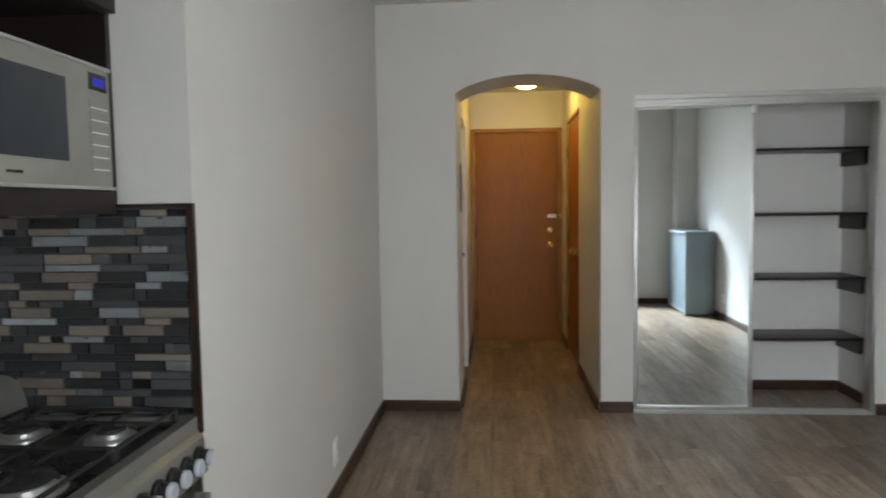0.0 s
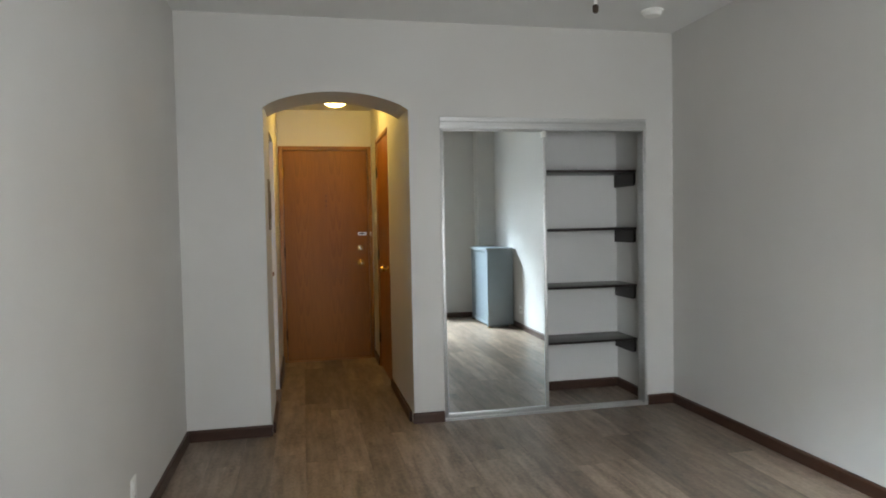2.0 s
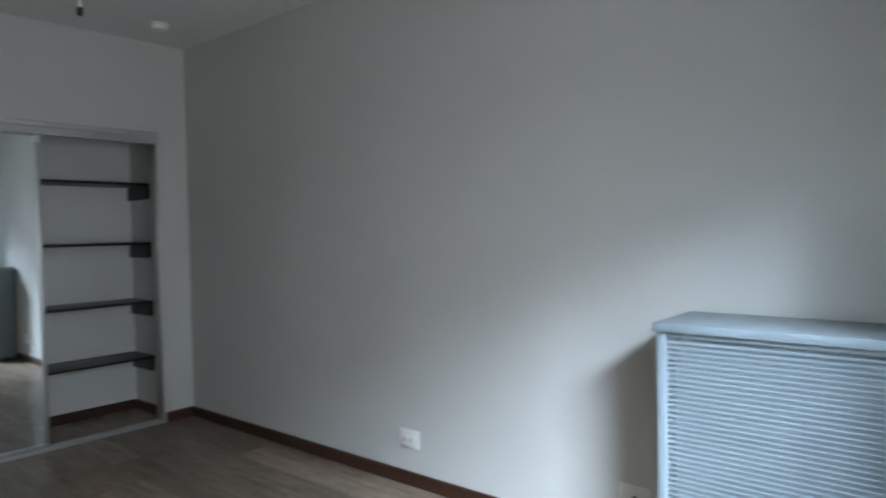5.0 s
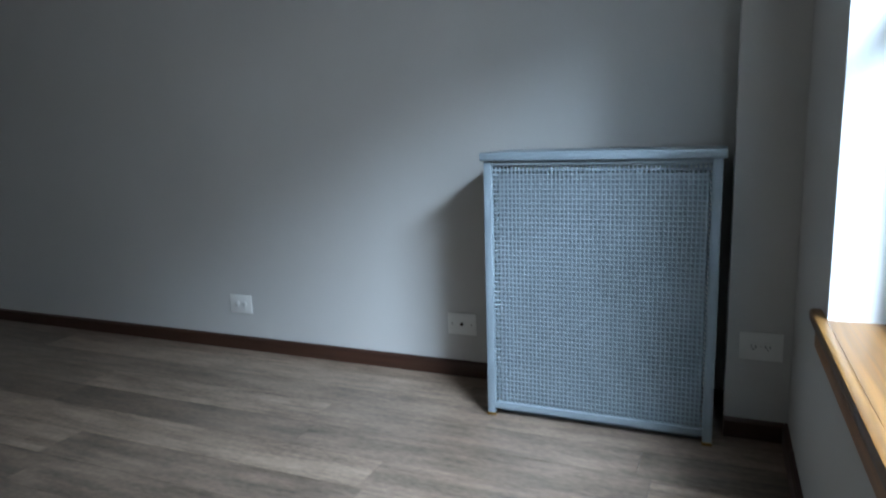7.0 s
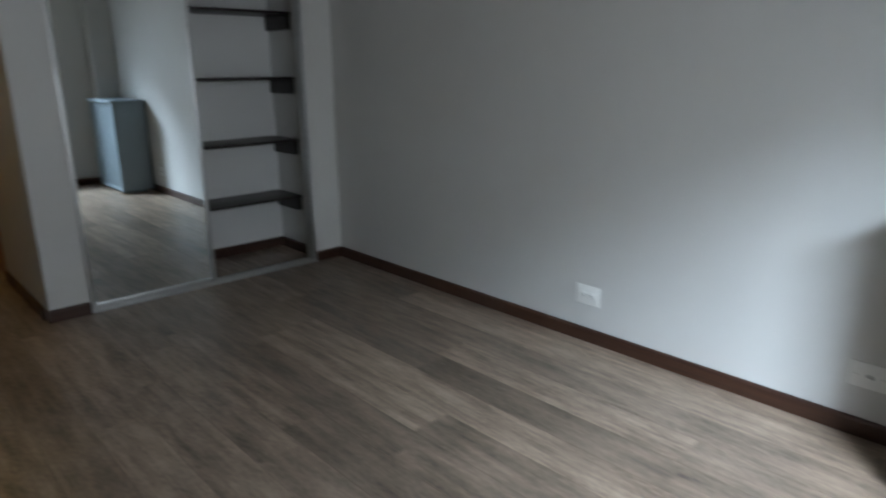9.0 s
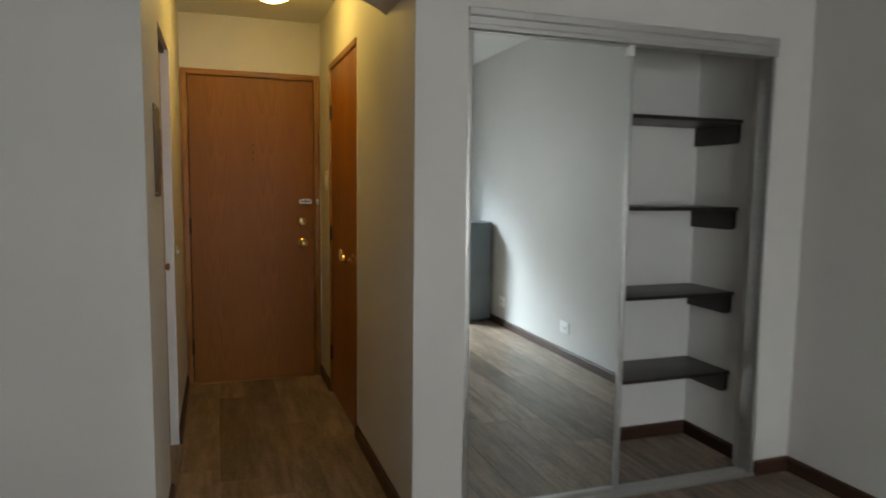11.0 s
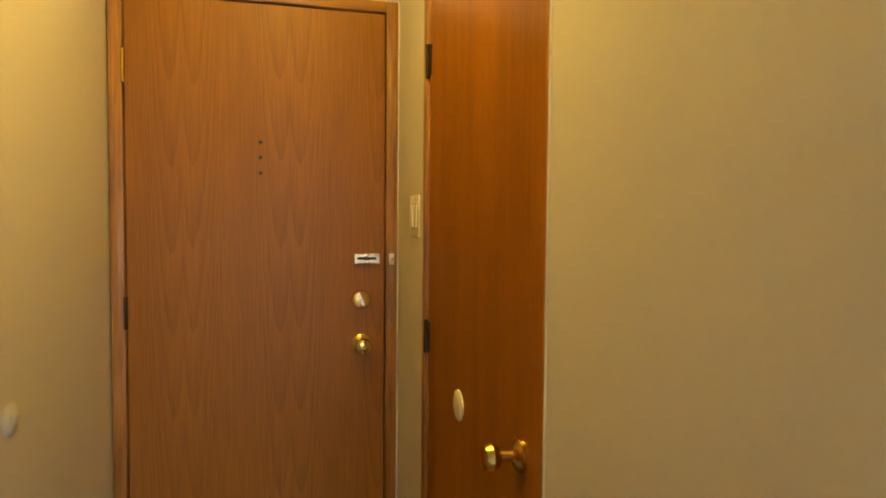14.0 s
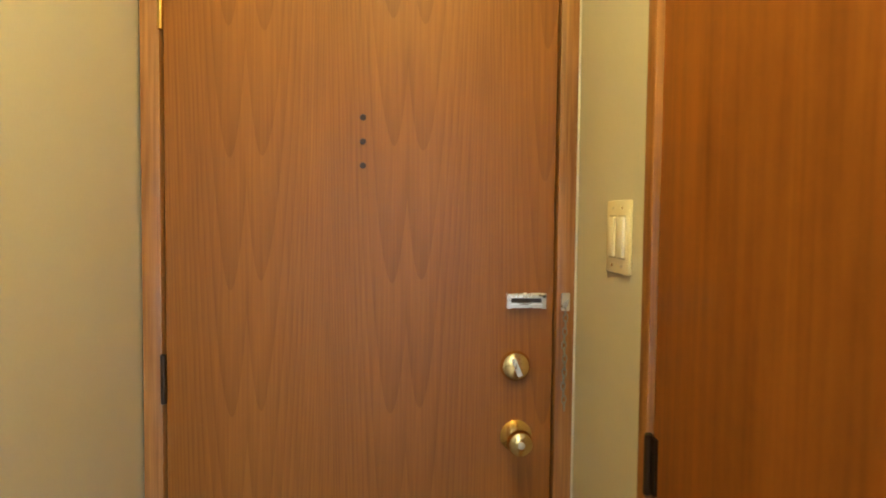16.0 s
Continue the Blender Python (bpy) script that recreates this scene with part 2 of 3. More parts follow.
DISPLAY = glow("blue_display", (0.012, 0.02, 0.30), 0.3)
CAP = material("pale_satin_metal", (0.60, 0.65, 0.72), 0.32, 0.35, bump=0.02)
GROUT = material("dark_grout", (0.05, 0.05, 0.05), 0.9)
TILE_DARK = material("charcoal_glass_tile", (0.02, 0.021, 0.023), 0.2, random_amount=0.35, bump=0.02)
TILE_GREY = material("grey_glass_tile", (0.06, 0.062, 0.064), 0.25, random_amount=0.3, bump=0.02)
TILE_STONE = material("beige_stone_tile", (0.20, 0.162, 0.135), 0.6, second=(0.155, 0.128, 0.105), grain=(40, 90, 90), random_amount=0.22, bump=0.2)
TILE_STEEL = material("steel_tile", (0.36, 0.39, 0.42), 0.3, 0.85, grain=(20, 20, 60), random_amount=0.2, bump=0.05)
DOME = glow("frosted_dome", (1.0, 0.68, 0.17), 15.5)
GROUND = material("lawn_and_paving", (0.10, 0.13, 0.06), 0.9, second=(0.18, 0.18, 0.15), grain=(0.4, 0.4, 0.4), fine=(9, 9, 9), bump=0.2)


# ---- building helpers ----
def box(bm, x0, x1, y0, y1, z0, z1, bevel=0.0):
    b = bmesh.new() if bevel else bm
    v = [b.verts.new((x, y, z)) for x in (x0, x1) for y in (y0, y1) for z in (z0, z1)]
    for f in ((0, 1, 3, 2), (4, 6, 7, 5), (0, 4, 5, 1), (2, 3, 7, 6), (0, 2, 6, 4), (1, 5, 7, 3)):
        b.faces.new([v[i] for i in f])
    if bevel:
        bmesh.ops.bevel(b, geom=b.edges[:], offset=bevel, segments=2, affect="EDGES", profile=0.5)
        merge(bm, b)


def merge(bm, other):
    other.verts.index_update()
    vs = [bm.verts.new(v.co) for v in other.verts]
    for f in other.faces:
        bm.faces.new([vs[v.index] for v in f.verts])
    other.free()


def prism(bm, outline, a, b, axis):
    """An outline of pairs drawn out from a to b along an axis (x, y or z)."""
    def at(p, q):
        return {"x": (q, p[0], p[1]), "y": (p[0], q, p[1]), "z": (p[0], p[1], q)}[axis]
    lo = [bm.verts.new(at(p, a)) for p in outline]
    hi = [bm.verts.new(at(p, b)) for p in outline]
    bm.faces.new(lo)
    bm.faces.new(hi[::-1])
    for i in range(len(lo)):
        j = (i + 1) % len(lo)
        bm.faces.new((lo[j], lo[i], hi[i], hi[j]))


def lathe(bm, profile, centre, axis="z", steps=24):
    """Turns pairs (radius, height) round an axis through centre."""
    rings = []
    for r, h in profile:
        ring = []
        for i in range(steps):
            a = 2 * math.pi * i / steps
            u, w = r * math.cos(a), r * math.sin(a)
            d = {"z": (u, w, h), "x": (h, u, w), "y": (u, h, w)}[axis]
            ring.append(bm.verts.new([c + e for c, e in zip(centre, d)]))
        rings.append(ring)
    for r0, r1 in zip(rings, rings[1:]):
        for i in range(steps):
            j = (i + 1) % steps
            bm.faces.new((r0[i], r0[j], r1[j], r1[i]))
    bm.faces.new(rings[0][::-1])
    bm.faces.new(rings[-1])


def tube(bm, points, r, steps=8):
    """A bent rod through points."""
    rings = []
    pts = [Vector(p) for p in points]
    for k, p in enumerate(pts):
        d = (pts[min(k + 1, len(pts) - 1)] - pts[max(k - 1, 0)]).normalized()
        u = d.orthogonal().normalized() if not rings else (side - d * side.dot(d)).normalized()
        side = u
        w = d.cross(u)
        rings.append([bm.verts.new(p + r * (math.cos(2 * math.pi * i / steps) * u + math.sin(2 * math.pi * i / steps) * w)) for i in range(steps)])
    for r0, r1 in zip(rings, rings[1:]):
        for i in range(steps):
            j = (i + 1) % steps
            bm.faces.new((r0[i], r0[j], r1[j], r1[i]))
    bm.faces.new(rings[0][::-1])
    bm.faces.new(rings[-1])


def finish(name, bm, mat, smooth=False):
    bmesh.ops.recalc_face_normals(bm, faces=bm.faces[:])
    me = bpy.data.meshes.new(name)
    bm.to_mesh(me)
    bm.free()
    if smooth:
        me.polygons.foreach_set("use_smooth", [True] * len(me.polygons))
        me.set_sharp_from_angle(angle=radians(35))
    me.materials.append(mat)
    return new(name, me)


def part(name, bm, mat, parent, label="", smooth=False):
    ob = finish(name, bm, mat, smooth)
    ob.parent = parent
    if label:
        ob["label"] = label
    return ob


def made(shape, *args, **kw):
    bm = bmesh.new()
    shape(bm, *args, **kw)
    return bm


def boxes(*rows):
    bm = bmesh.new()
    for r in rows:
        box(bm, *r)
    return bm


def structure(name, bm, mat, label, category):
    return tagged(finish(name, bm, mat), label, category, kind="structure")


def thing(name, label, category, group="", kind=""):
    return tagged(new(name), label, category, group, kind)


# ---- structure ----
W, NORTH, SOUTH, TOP = 3.318, 0.0, -4.637, 2.632      # room
KW, KR = -0.66, -2.645                               # kitchen west wall, return wall
HL, HR, HEND, HTOP = 0.513, 1.415, 2.275, 2.44      # hall
AL, AR, SPRING, APEX, THICK = 0.506, 1.422, 2.062, 2.170, 0.13
CL, CR, CTOP, CBACK, CRIGHT = 1.630, 3.108, 2.022, 0.56, 3.165

arch = []
for i in range(21):
    u = i / 20
    arch.append((AL + (AR - AL) * u, SPRING + (APEX - SPRING) * (1 - (2 * u - 1) ** 2) ** 0.8))
north = boxes((CL, CR, NORTH, THICK, CTOP, TOP), (CR, W + 0.12, NORTH, THICK, 0, TOP))
prism(north, [(-0.12, NORTH), (AL, NORTH), (HL, THICK), (-0.12, THICK)], 0, TOP, "z")
prism(north, [(AR, NORTH), (CL, NORTH), (CL, THICK), (HR, THICK)], 0, TOP, "z")
prism(north, [(AL, TOP)] + arch + [(AR, TOP)], NORTH, 0.42, "y")
structure("wall_north", north, PAINT, "light greige painted wall with an arched opening and closet opening", "wall")
structure("wall_west", boxes((-0.12, 0, KR, NORTH, 0, TOP)), PAINT, "light greige painted wall between kitchen and closet wall", "wall")
return_wall = structure("wall_kitchen_return", boxes((KW - 0.12, -0.12, KR, KR + 0.12, 0, TOP)), PAINT, "painted kitchen end wall with mosaic tile backsplash", "wall")
structure("wall_kitchen_west", boxes((KW - 0.12, KW, SOUTH, KR, 0, TOP)), PAINT, "plain painted kitchen wall behind the stove", "wall")
structure("wall_east", boxes((W, W + 0.12, SOUTH - 0.2, NORTH, 0, TOP)), PAINT, "large blank greige painted wall", "wall")
structure("wall_chase", boxes((3.073, W, SOUTH, -4.437, 0, TOP)), PAINT, "boxed-in painted pipe chase in the corner", "wall")
WX0, WX1, WZ0, WZ1 = 1.05, 2.378, 0.625, 2.06
structure("wall_south", boxes((KW - 0.12, WX0, SOUTH - 0.2, SOUTH, 0, TOP), (WX1, W, SOUTH - 0.2, SOUTH, 0, TOP),
                              (WX0, WX1, SOUTH - 0.2, SOUTH, 0, WZ0 - 0.03), (WX0, WX1, SOUTH - 0.2, SOUTH, WZ1, TOP)), PAINT,
          "greige painted outer wall round a deep window", "wall")
structure("ceiling", boxes((KW - 0.12, W + 0.12, SOUTH - 0.2, THICK, TOP, TOP + 0.15)), CEIL, "flat white painted ceiling", "ceiling")

# hall
OY0, OY1, OTOP = 0.575, 1.20, 2.0
structure("wall_hall_west", boxes((HL - 0.12, HL, THICK, OY0, 0, HTOP), (HL - 0.12, HL, OY1, HEND, 0, HTOP), (HL - 0.12, HL, OY0, OY1, OTOP, HTOP)), PAINT,
          "hall wall with a closet opening, warm lit", "wall")
CY0, CY1, CTZ = 1.018, 1.865, 2.10
structure("wall_hall_east", boxes((HR, HR + 0.1, THICK, CY0, 0, HTOP), (HR, HR + 0.1, CY1, HEND, 0, HTOP), (HR, HR + 0.1, CY0, CY1, CTZ, HTOP)), PAINT,
          "hall wall with a flush wooden door, warm lit", "wall")
EX0, EX1, EZ = 0.518, 1.407, 2.088
structure("wall_hall_end", boxes((HL - 0.12, EX0, HEND, HEND + 0.14, 0, HTOP), (EX1, HR + 0.1, HEND, HEND + 0.14, 0, HTOP), (EX0, EX1, HEND, HEND + 0.14, EZ, HTOP)), PAINT,
          "hall end wall above the entrance door", "wall")
structure("ceiling_hall", boxes((HL - 0.12, HR + 0.1, THICK, HEND + 0.14, HTOP, TOP + 0.15)), CEIL, "lower white hall ceiling", "ceiling")

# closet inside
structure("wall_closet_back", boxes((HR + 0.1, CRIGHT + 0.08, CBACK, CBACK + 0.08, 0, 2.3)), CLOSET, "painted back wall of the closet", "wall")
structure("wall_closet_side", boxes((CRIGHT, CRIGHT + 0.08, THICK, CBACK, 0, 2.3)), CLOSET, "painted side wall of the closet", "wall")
structure("ceiling_closet", boxes((HR + 0.1, CRIGHT + 0.08, THICK, CBACK + 0.08, 2.3, 2.38)), CEIL, "closet ceiling", "ceiling")


# baseboards
def baseboard(outward, a, b, at, mat):
    """A board 85 mm high with a rounded top. outward: +x, -x, +y or -y, the way that it faces."""
    t, h = 0.016, 0.070
    s = 1 if outward[0] == "+" else -1
    prof = [(at, 0.0), (at + s * t, 0.0), (at + s * t, h - 0.012), (at + s * t * 0.7, h - 0.003), (at + s * t * 0.3, h), (at, h)]
    bm = bmesh.new()
    if outward[1] == "x":
        prism(bm, [(p[0], p[1]) for p in prof], a, b, "y")
    else:
        v = [[bm.verts.new((q, p[0], p[1])) for p in prof] for q in (a, b)]
        bm.faces.new(v[0])
        bm.faces.new(v[1][::-1])
        for i in range(6):
            j = (i + 1) % 6
            bm.faces.new((v[0][j], v[0][i], v[1][i], v[1][j]))
    return structure("baseboard", bm, mat, "dark walnut-stained wooden baseboard", "baseboard")


baseboard("+x", KR, NORTH - 0.018, 0.0, BASE_Y)
baseboard("-y", 0.0, AL + 0.008, NORTH, BASE_X)
baseboard("-y", AR - 0.008, CL - 0.004, NORTH, BASE_X)
baseboard("-y", CR + 0.004, W - 0.013, NORTH, BASE_X)
baseboard("-x", -4.437, NORTH, W, BASE_Y)
baseboard("-x", SOUTH + 0.013, -4.437, 3.073, BASE_Y)
baseboard("+y", KW, 3.073, SOUTH, BASE_X)
baseboard("+x", 0.05, OY0 - 0.002, HL, BASE_Y)
baseboard("+x", OY1 + 0.002, HEND - 0.02, HL, BASE_Y)
baseboard("-x", 0.05, CY0 - 0.002, HR, BASE_Y)
baseboard("-x", CY1 + 0.002, HEND - 0.02, HR, BASE_Y)
baseboard("-y", HR + 0.1, CRIGHT - 0.013, CBACK, BASE_X)
baseboard("-x", THICK, CBACK, CRIGHT, BASE_Y)

# ---- window ----
window = thing("window_1", "double-hung window with white jambs and golden oak sill", "window", kind="structure")
YO = SOUTH - 0.2
part("jamb", boxes((WX1 - 0.012, WX1 + 0.0, YO, SOUTH + 0.004, WZ0, WZ1)), WHITE, window)
part("jamb", boxes((WX0, WX0 + 0.012, YO, SOUTH + 0.004, WZ0, WZ1)), WHITE, window)
part("head_jamb", boxes((WX0 + 0.012, WX1 - 0.012, YO, SOUTH + 0.004, WZ1 - 0.012, WZ1)), WHITE, window)
sill = bmesh.new()
box(sill, WX0 - 0.09, WX1 + 0.095, SOUTH + 0.001, SOUTH + 0.030, WZ0 - 0.028, WZ0 + 0.004, bevel=0.008)
box(sill, WX0, WX1, YO + 0.02, SOUTH + 0.005, WZ0 - 0.028, WZ0 + 0.003)
part("window_sill", sill, SILL, window, "golden oak sill with rounded nosing", smooth=True)
apron = made(box, WX0 - 0.06, WX1 + 0.065, SOUTH + 0.001, SOUTH + 0.018, WZ0 - 0.085, WZ0 - 0.0285, bevel=0.004)
part("apron", apron, CASING_H, window, "dark oak apron under the sill")
SX0, SX1, MID = WX0 + 0.012, WX1 - 0.012, 1.36
for z0, z1, y in ((WZ0 + 0.004, MID + 0.02, YO + 0.05), (MID - 0.02, WZ1 - 0.012, YO + 0.015)):
    sash = part("sash", boxes((SX0, SX0 + 0.045, y, y + 0.03, z0, z1), (SX1 - 0.045, SX1, y, y + 0.03, z0, z1),
                              (SX0 + 0.045, SX1 - 0.045, y, y + 0.03, z1 - 0.04, z1), (SX0 + 0.045, SX1 - 0.045, y, y + 0.03, z0, z0 + 0.05)),
                BRONZE, window, "dark bronze metal sash")
    pane = part("pane", boxes((SX0 + 0.045, SX1 - 0.045, y + 0.012, y + 0.016, z0 + 0.05, z1 - 0.04)), GLASS, sash, "clear window glass")
    pane.visible_shadow = False
blind = thing("blind_headrail", "white blind headrail fixed above the window", "blind")
part("headrail", made(box, WX0 - 0.03, WX1 + 0.01, SOUTH + 0.001, SOUTH + 0.05, WZ1 + 0.04, WZ1 + 0.13, bevel=0.004), WHITE, blind, smooth=True)
for x in (WX0 - 0.034, WX1 + 0.0105):
    part("end_cap", boxes((x, x + 0.0035, SOUTH + 0.001, SOUTH + 0.053, WZ1 + 0.037, WZ1 + 0.133)), PLASTIC, blind)
structure("ground", boxes((-400, 400, -800, YO - 0.02, -0.9, -0.6)), GROUND, "grass and paving outside the window", "ground")

# ---- entrance door ----
door = thing("door_1", "closed oak-veneered entrance door with brass hardware", "door", kind="structure")
DY = HEND - 0.025
F = 0.039
part("casing", made(box, EX0, EX0 + F, DY - 0.004, HEND + 0.12, 0.0, EZ, bevel=0.003), CASING, door, "worn oak door jamb", True)
part("casing", made(box, EX1 - F, EX1, DY - 0.004, HEND + 0.12, 0.0, EZ, bevel=0.003), CASING, door, "worn oak door jamb", True)
part("head_casing", made(box, EX0 + F, EX1 - F, DY - 0.004, HEND + 0.12, EZ - 0.036, EZ, bevel=0.003), CASING_H, door, "oak head jamb", True)
part("caulk", boxes((EX1, EX1 + 0.0065, DY + 0.004, HEND + 0.001, 0.09, EZ + 0.004), (EX0 - 0.003, EX0, DY + 0.014, HEND + 0.001, 0.09, EZ)), WHITE, door, "ragged white caulk line")
SL0, SL1, SZ1 = EX0 + F + 0.005, EX1 - F - 0.004, EZ - 0.041
slab = part("slab", made(box, SL0, SL1, DY + 0.004, DY + 0.046, 0.012, SZ1, bevel=0.002), OAK, door, "oak veneer slab with cathedral grain")
# added near-black sheet across the opening, so the gaps round the slab read as shade
part("dark_gap_backing", boxes((EX0 + F, EX1 - F, DY + 0.05, DY + 0.07, 0.012, EZ - 0.036)), SLOT, door)
part("threshold", made(box, EX0 + F, EX1 - F, DY - 0.01, HEND + 0.12, 0.0, 0.010, bevel=0.003), CASING_H, door, "worn oak threshold strip")
for z, mat in ((1.825, BRASS), (1.07, BRONZE), (0.26, BRONZE)):
    h = bmesh.new()
    lathe(h, [(0.003, -0.052), (0.006, -0.05), (0.006, 0.05), (0.003, 0.052)], (SL0 - 0.003, DY - 0.003, z), steps=12)
    box(h, SL0 - 0.008, SL0 - 0.003, DY - 0.0065, DY - 0.004, z - 0.045, z + 0.045)
    part("hinge", h, mat, slab, "brass hinge" if mat is BRASS else "painted-over dark hinge", True)
for z in (1.609, 1.560, 1.511):
    part("peephole", made(lathe, [(0.0055, 0.003), (0.0065, 0.0), (0.0055, -0.002), (0.003, -0.0022)], (0.961, DY + 0.002, z), axis="y", steps=16), BRONZE, slab, "small dark drilled hole plug", True)
lock = bmesh.new()
lathe(lock, [(0.030, 0.003), (0.032, -0.004), (0.028, -0.012), (0.022, -0.014)], (1.283, DY, 1.095), axis="y", steps=28)
part("deadbolt", lock, BRASS, slab, "round brass deadbolt with thumb turn", True)
turn = bmesh.new()
prism(turn, [(1.272, 1.112), (1.279, 1.116), (1.295, 1.080), (1.286, 1.076)], DY - 0.028, DY - 0.013, "y")
part("thumb_turn", turn, NICKEL, slab, "steel thumb turn")
kn = bmesh.new()
lathe(kn, [(0.033, 0.003), (0.034, -0.004), (0.026, -0.010), (0.013, -0.014), (0.012, -0.030), (0.022, -0.036), (0.027, -0.048), (0.024, -0.060), (0.012, -0.064)],
      (1.287, DY, 0.945), axis="y", steps=28)
part("door_handle", kn, BRASS, slab, "round polished brass knob", True)
lb = bmesh.new()
part("knob_button", made(lathe, [(0.007, -0.0635), (0.007, -0.068), (0.004, -0.069)], (1.287, DY, 0.945), axis="y", steps=14), NICKEL, slab, "", True)
box(lb, 1.263, 1.345, DY - 0.004, DY + 0.004, 1.217, 1.249, bevel=0.002)
for z in (1.219, 1.240):
    box(lb, 1.270, 1.343, DY - 0.012, DY - 0.004, z, z + 0.007)
box(lb, 1.263, 1.271, DY - 0.012, DY - 0.004, 1.217, 1.249)
box(lb, 1.337, 1.345, DY - 0.012, DY - 0.004, 1.217, 1.249)
part("chain_track", lb, NICKEL, slab, "nickel chain-lock track")
part("chain_slot", boxes((1.272, 1.336, DY - 0.0055, DY - 0.004, 1.229, 1.238)), BRONZE, slab)
part("chain_plate", made(box, 1.378, 1.396, DY - 0.010, DY - 0.004, 1.212, 1.250, bevel=0.002), NICKEL, door, "nickel chain-lock plate on the jamb")
chain = bmesh.new()
for i in range(15):
    z = 1.212 - i * 0.0145
    x = 1.386 + 0.0015 * math.sin(i)
    ring = [(x + (0.0045 * math.cos(a) if i % 2 else 0), DY - 0.010 + (0 if i % 2 else 0.0045 * math.cos(a)), z + 0.010 * math.sin(a)) for a in [k * math.pi / 5 for k in range(11)]]
    tube(chain, ring, 0.0013, 5)
part("chain", chain, STEEL, door, "hanging steel safety chain", True)

# ---- hall closet door on the east side ----
cdoor = thing("door_2", "closed reddish-brown stained wooden closet door with brass knob", "door", kind="structure")
part("casing", made(box, HR - 0.008, HR + 0.09, CY1 - 0.035, CY1, 0.0, CTZ, bevel=0.003), CASING, cdoor, "stained wooden jamb", True)
part("casing", made(box, HR - 0.002, HR + 0.09, CY0, CY0 + 0.012, 0.0, CTZ, bevel=0.002), CASING, cdoor, "stained wooden jamb", True)
part("head_casing", made(box, HR - 0.008, HR + 0.09, CY0 + 0.012, CY1 - 0.035, CTZ - 0.035, CTZ, bevel=0.003), CASING, cdoor, "stained wooden head jamb", True)
part("caulk", boxes((HR - 0.002, HR + 0.002, CY0 - 0.005, CY0, 0.075, CTZ)), WHITE, cdoor, "thin pale caulk line")
cslab = part("slab", made(box, HR + 0.002, HR + 0.037, CY0 + 0.014, CY1 - 0.039, 0.012, CTZ - 0.039, bevel=0.002), OAK_FLAT, cdoor, "reddish-brown stained slab")
for z in (1.80, 1.042, 0.27):
    h = bmesh.new()
    lathe(h, [(0.004, -0.047), (0.0065, -0.045), (0.0065, 0.045), (0.004, 0.047)], (HR - 0.005, CY1 - 0.037, z), steps=12)
    box(h, HR - 0.002, HR + 0.003, CY1 - 0.056, CY1 - 0.037, z - 0.042, z + 0.042)
    part("hinge", h, BRONZE, cslab, "dark bronze hinge", True)
ck = bmesh.new()
lathe(ck, [(0.032, 0.004), (0.032, -0.003), (0.024, -0.009), (0.010, -0.013), (0.009, -0.034), (0.020, -0.040), (0.0255, -0.052), (0.022, -0.064), (0.010, -0.067)],
      (HR, 1.128, 0.952), axis="x", steps=28)
part("door_handle", ck, BRASS, cslab, "polished brass round knob", True)
oval = bmesh.new()
lathe(oval, [(0.036, 0.004), (0.036, -0.002), (0.033, -0.004), (0.012, -0.0045)], (HR, 1.512, 0.934), axis="x", steps=28)
part("cover_plate", oval, IVORY, cslab, "round ivory cover plate", True)

# ---- hall closet door on the west side ----
wdoor = thing("door_3", "orange-stained flush closet door set in a white opening", "door", kind="structure")
RX = HL - 0.038
part("slab", made(box, RX - 0.03, RX, OY0 + 0.003, OY1 - 0.006, 0.012, OTOP - 0.02, bevel=0.002), OAK_FLAT, wdoor, "orange-stained slab")
part("jamb", boxes((HL - 0.115, HL + 0.003, OY1 - 0.004, OY1 + 0.004, 0.0, OTOP)), WHITE, wdoor, "white painted jamb")
part("head_track", boxes((HL - 0.1, HL - 0.02, OY0, OY1 - 0.004, OTOP - 0.018, OTOP + 0.002)), BRONZE, wdoor, "dark head track")
part("door_handle", made(lathe, [(0.008, -0.001), (0.008, 0.012), (0.016, 0.018), (0.018, 0.026), (0.012, 0.032)], (RX, 0.98, 0.955), axis="x", steps=20), OAK_FLAT, wdoor, "small turned wooden knob", True)

# ---- sliding mirror door of the room closet ----
slider = thing("sliding_mirror_door", "sliding mirror closet door in a silver aluminium frame, half open", "closet door")
MX0, MX1, MY = CL + 0.004, 2.372, 0.022
MZ0, MZ1 = 0.022, 1.94
part("mirror", boxes((MX0 + 0.018, MX1 - 0.018, MY, MY + 0.006, MZ0 + 0.02, MZ1 - 0.006)), MIRROR, slider, "clear silvered mirror glass")
for x in (MX0, MX1 - 0.022):
    part("stile", made(box, x, x + 0.022, MY - 0.012, MY + 0.016, MZ0, MZ1, bevel=0.004), ALU, slider, "brushed aluminium stile", True)
for z, tall in ((MZ0, 0.022), (MZ1 - 0.008, 0.008)):
    part("rail", made(box, MX0 + 0.022, MX1 - 0.022, MY - 0.010, MY + 0.014, z, z + tall, bevel=0.003), ALU, slider, "brushed aluminium rail", True)
part("guide", made(box, MX1 - 0.030, MX1 - 0.002, MY - 0.014, MY + 0.016, MZ1 - 0.045, MZ1 - 0.001, bevel=0.002), PLASTIC, slider, "white plastic top guide")
slider.matrix_basis = pose((MX0 + MX1) / 2, MY, 0) @ pose(0, 0, 0, 0, 0, -0.1) @ pose(-(MX0 + MX1) / 2, -MY, 0)
track = thing("closet_track", "silver aluminium sliding-door track round the closet opening", "door track")
head = bmesh.new()
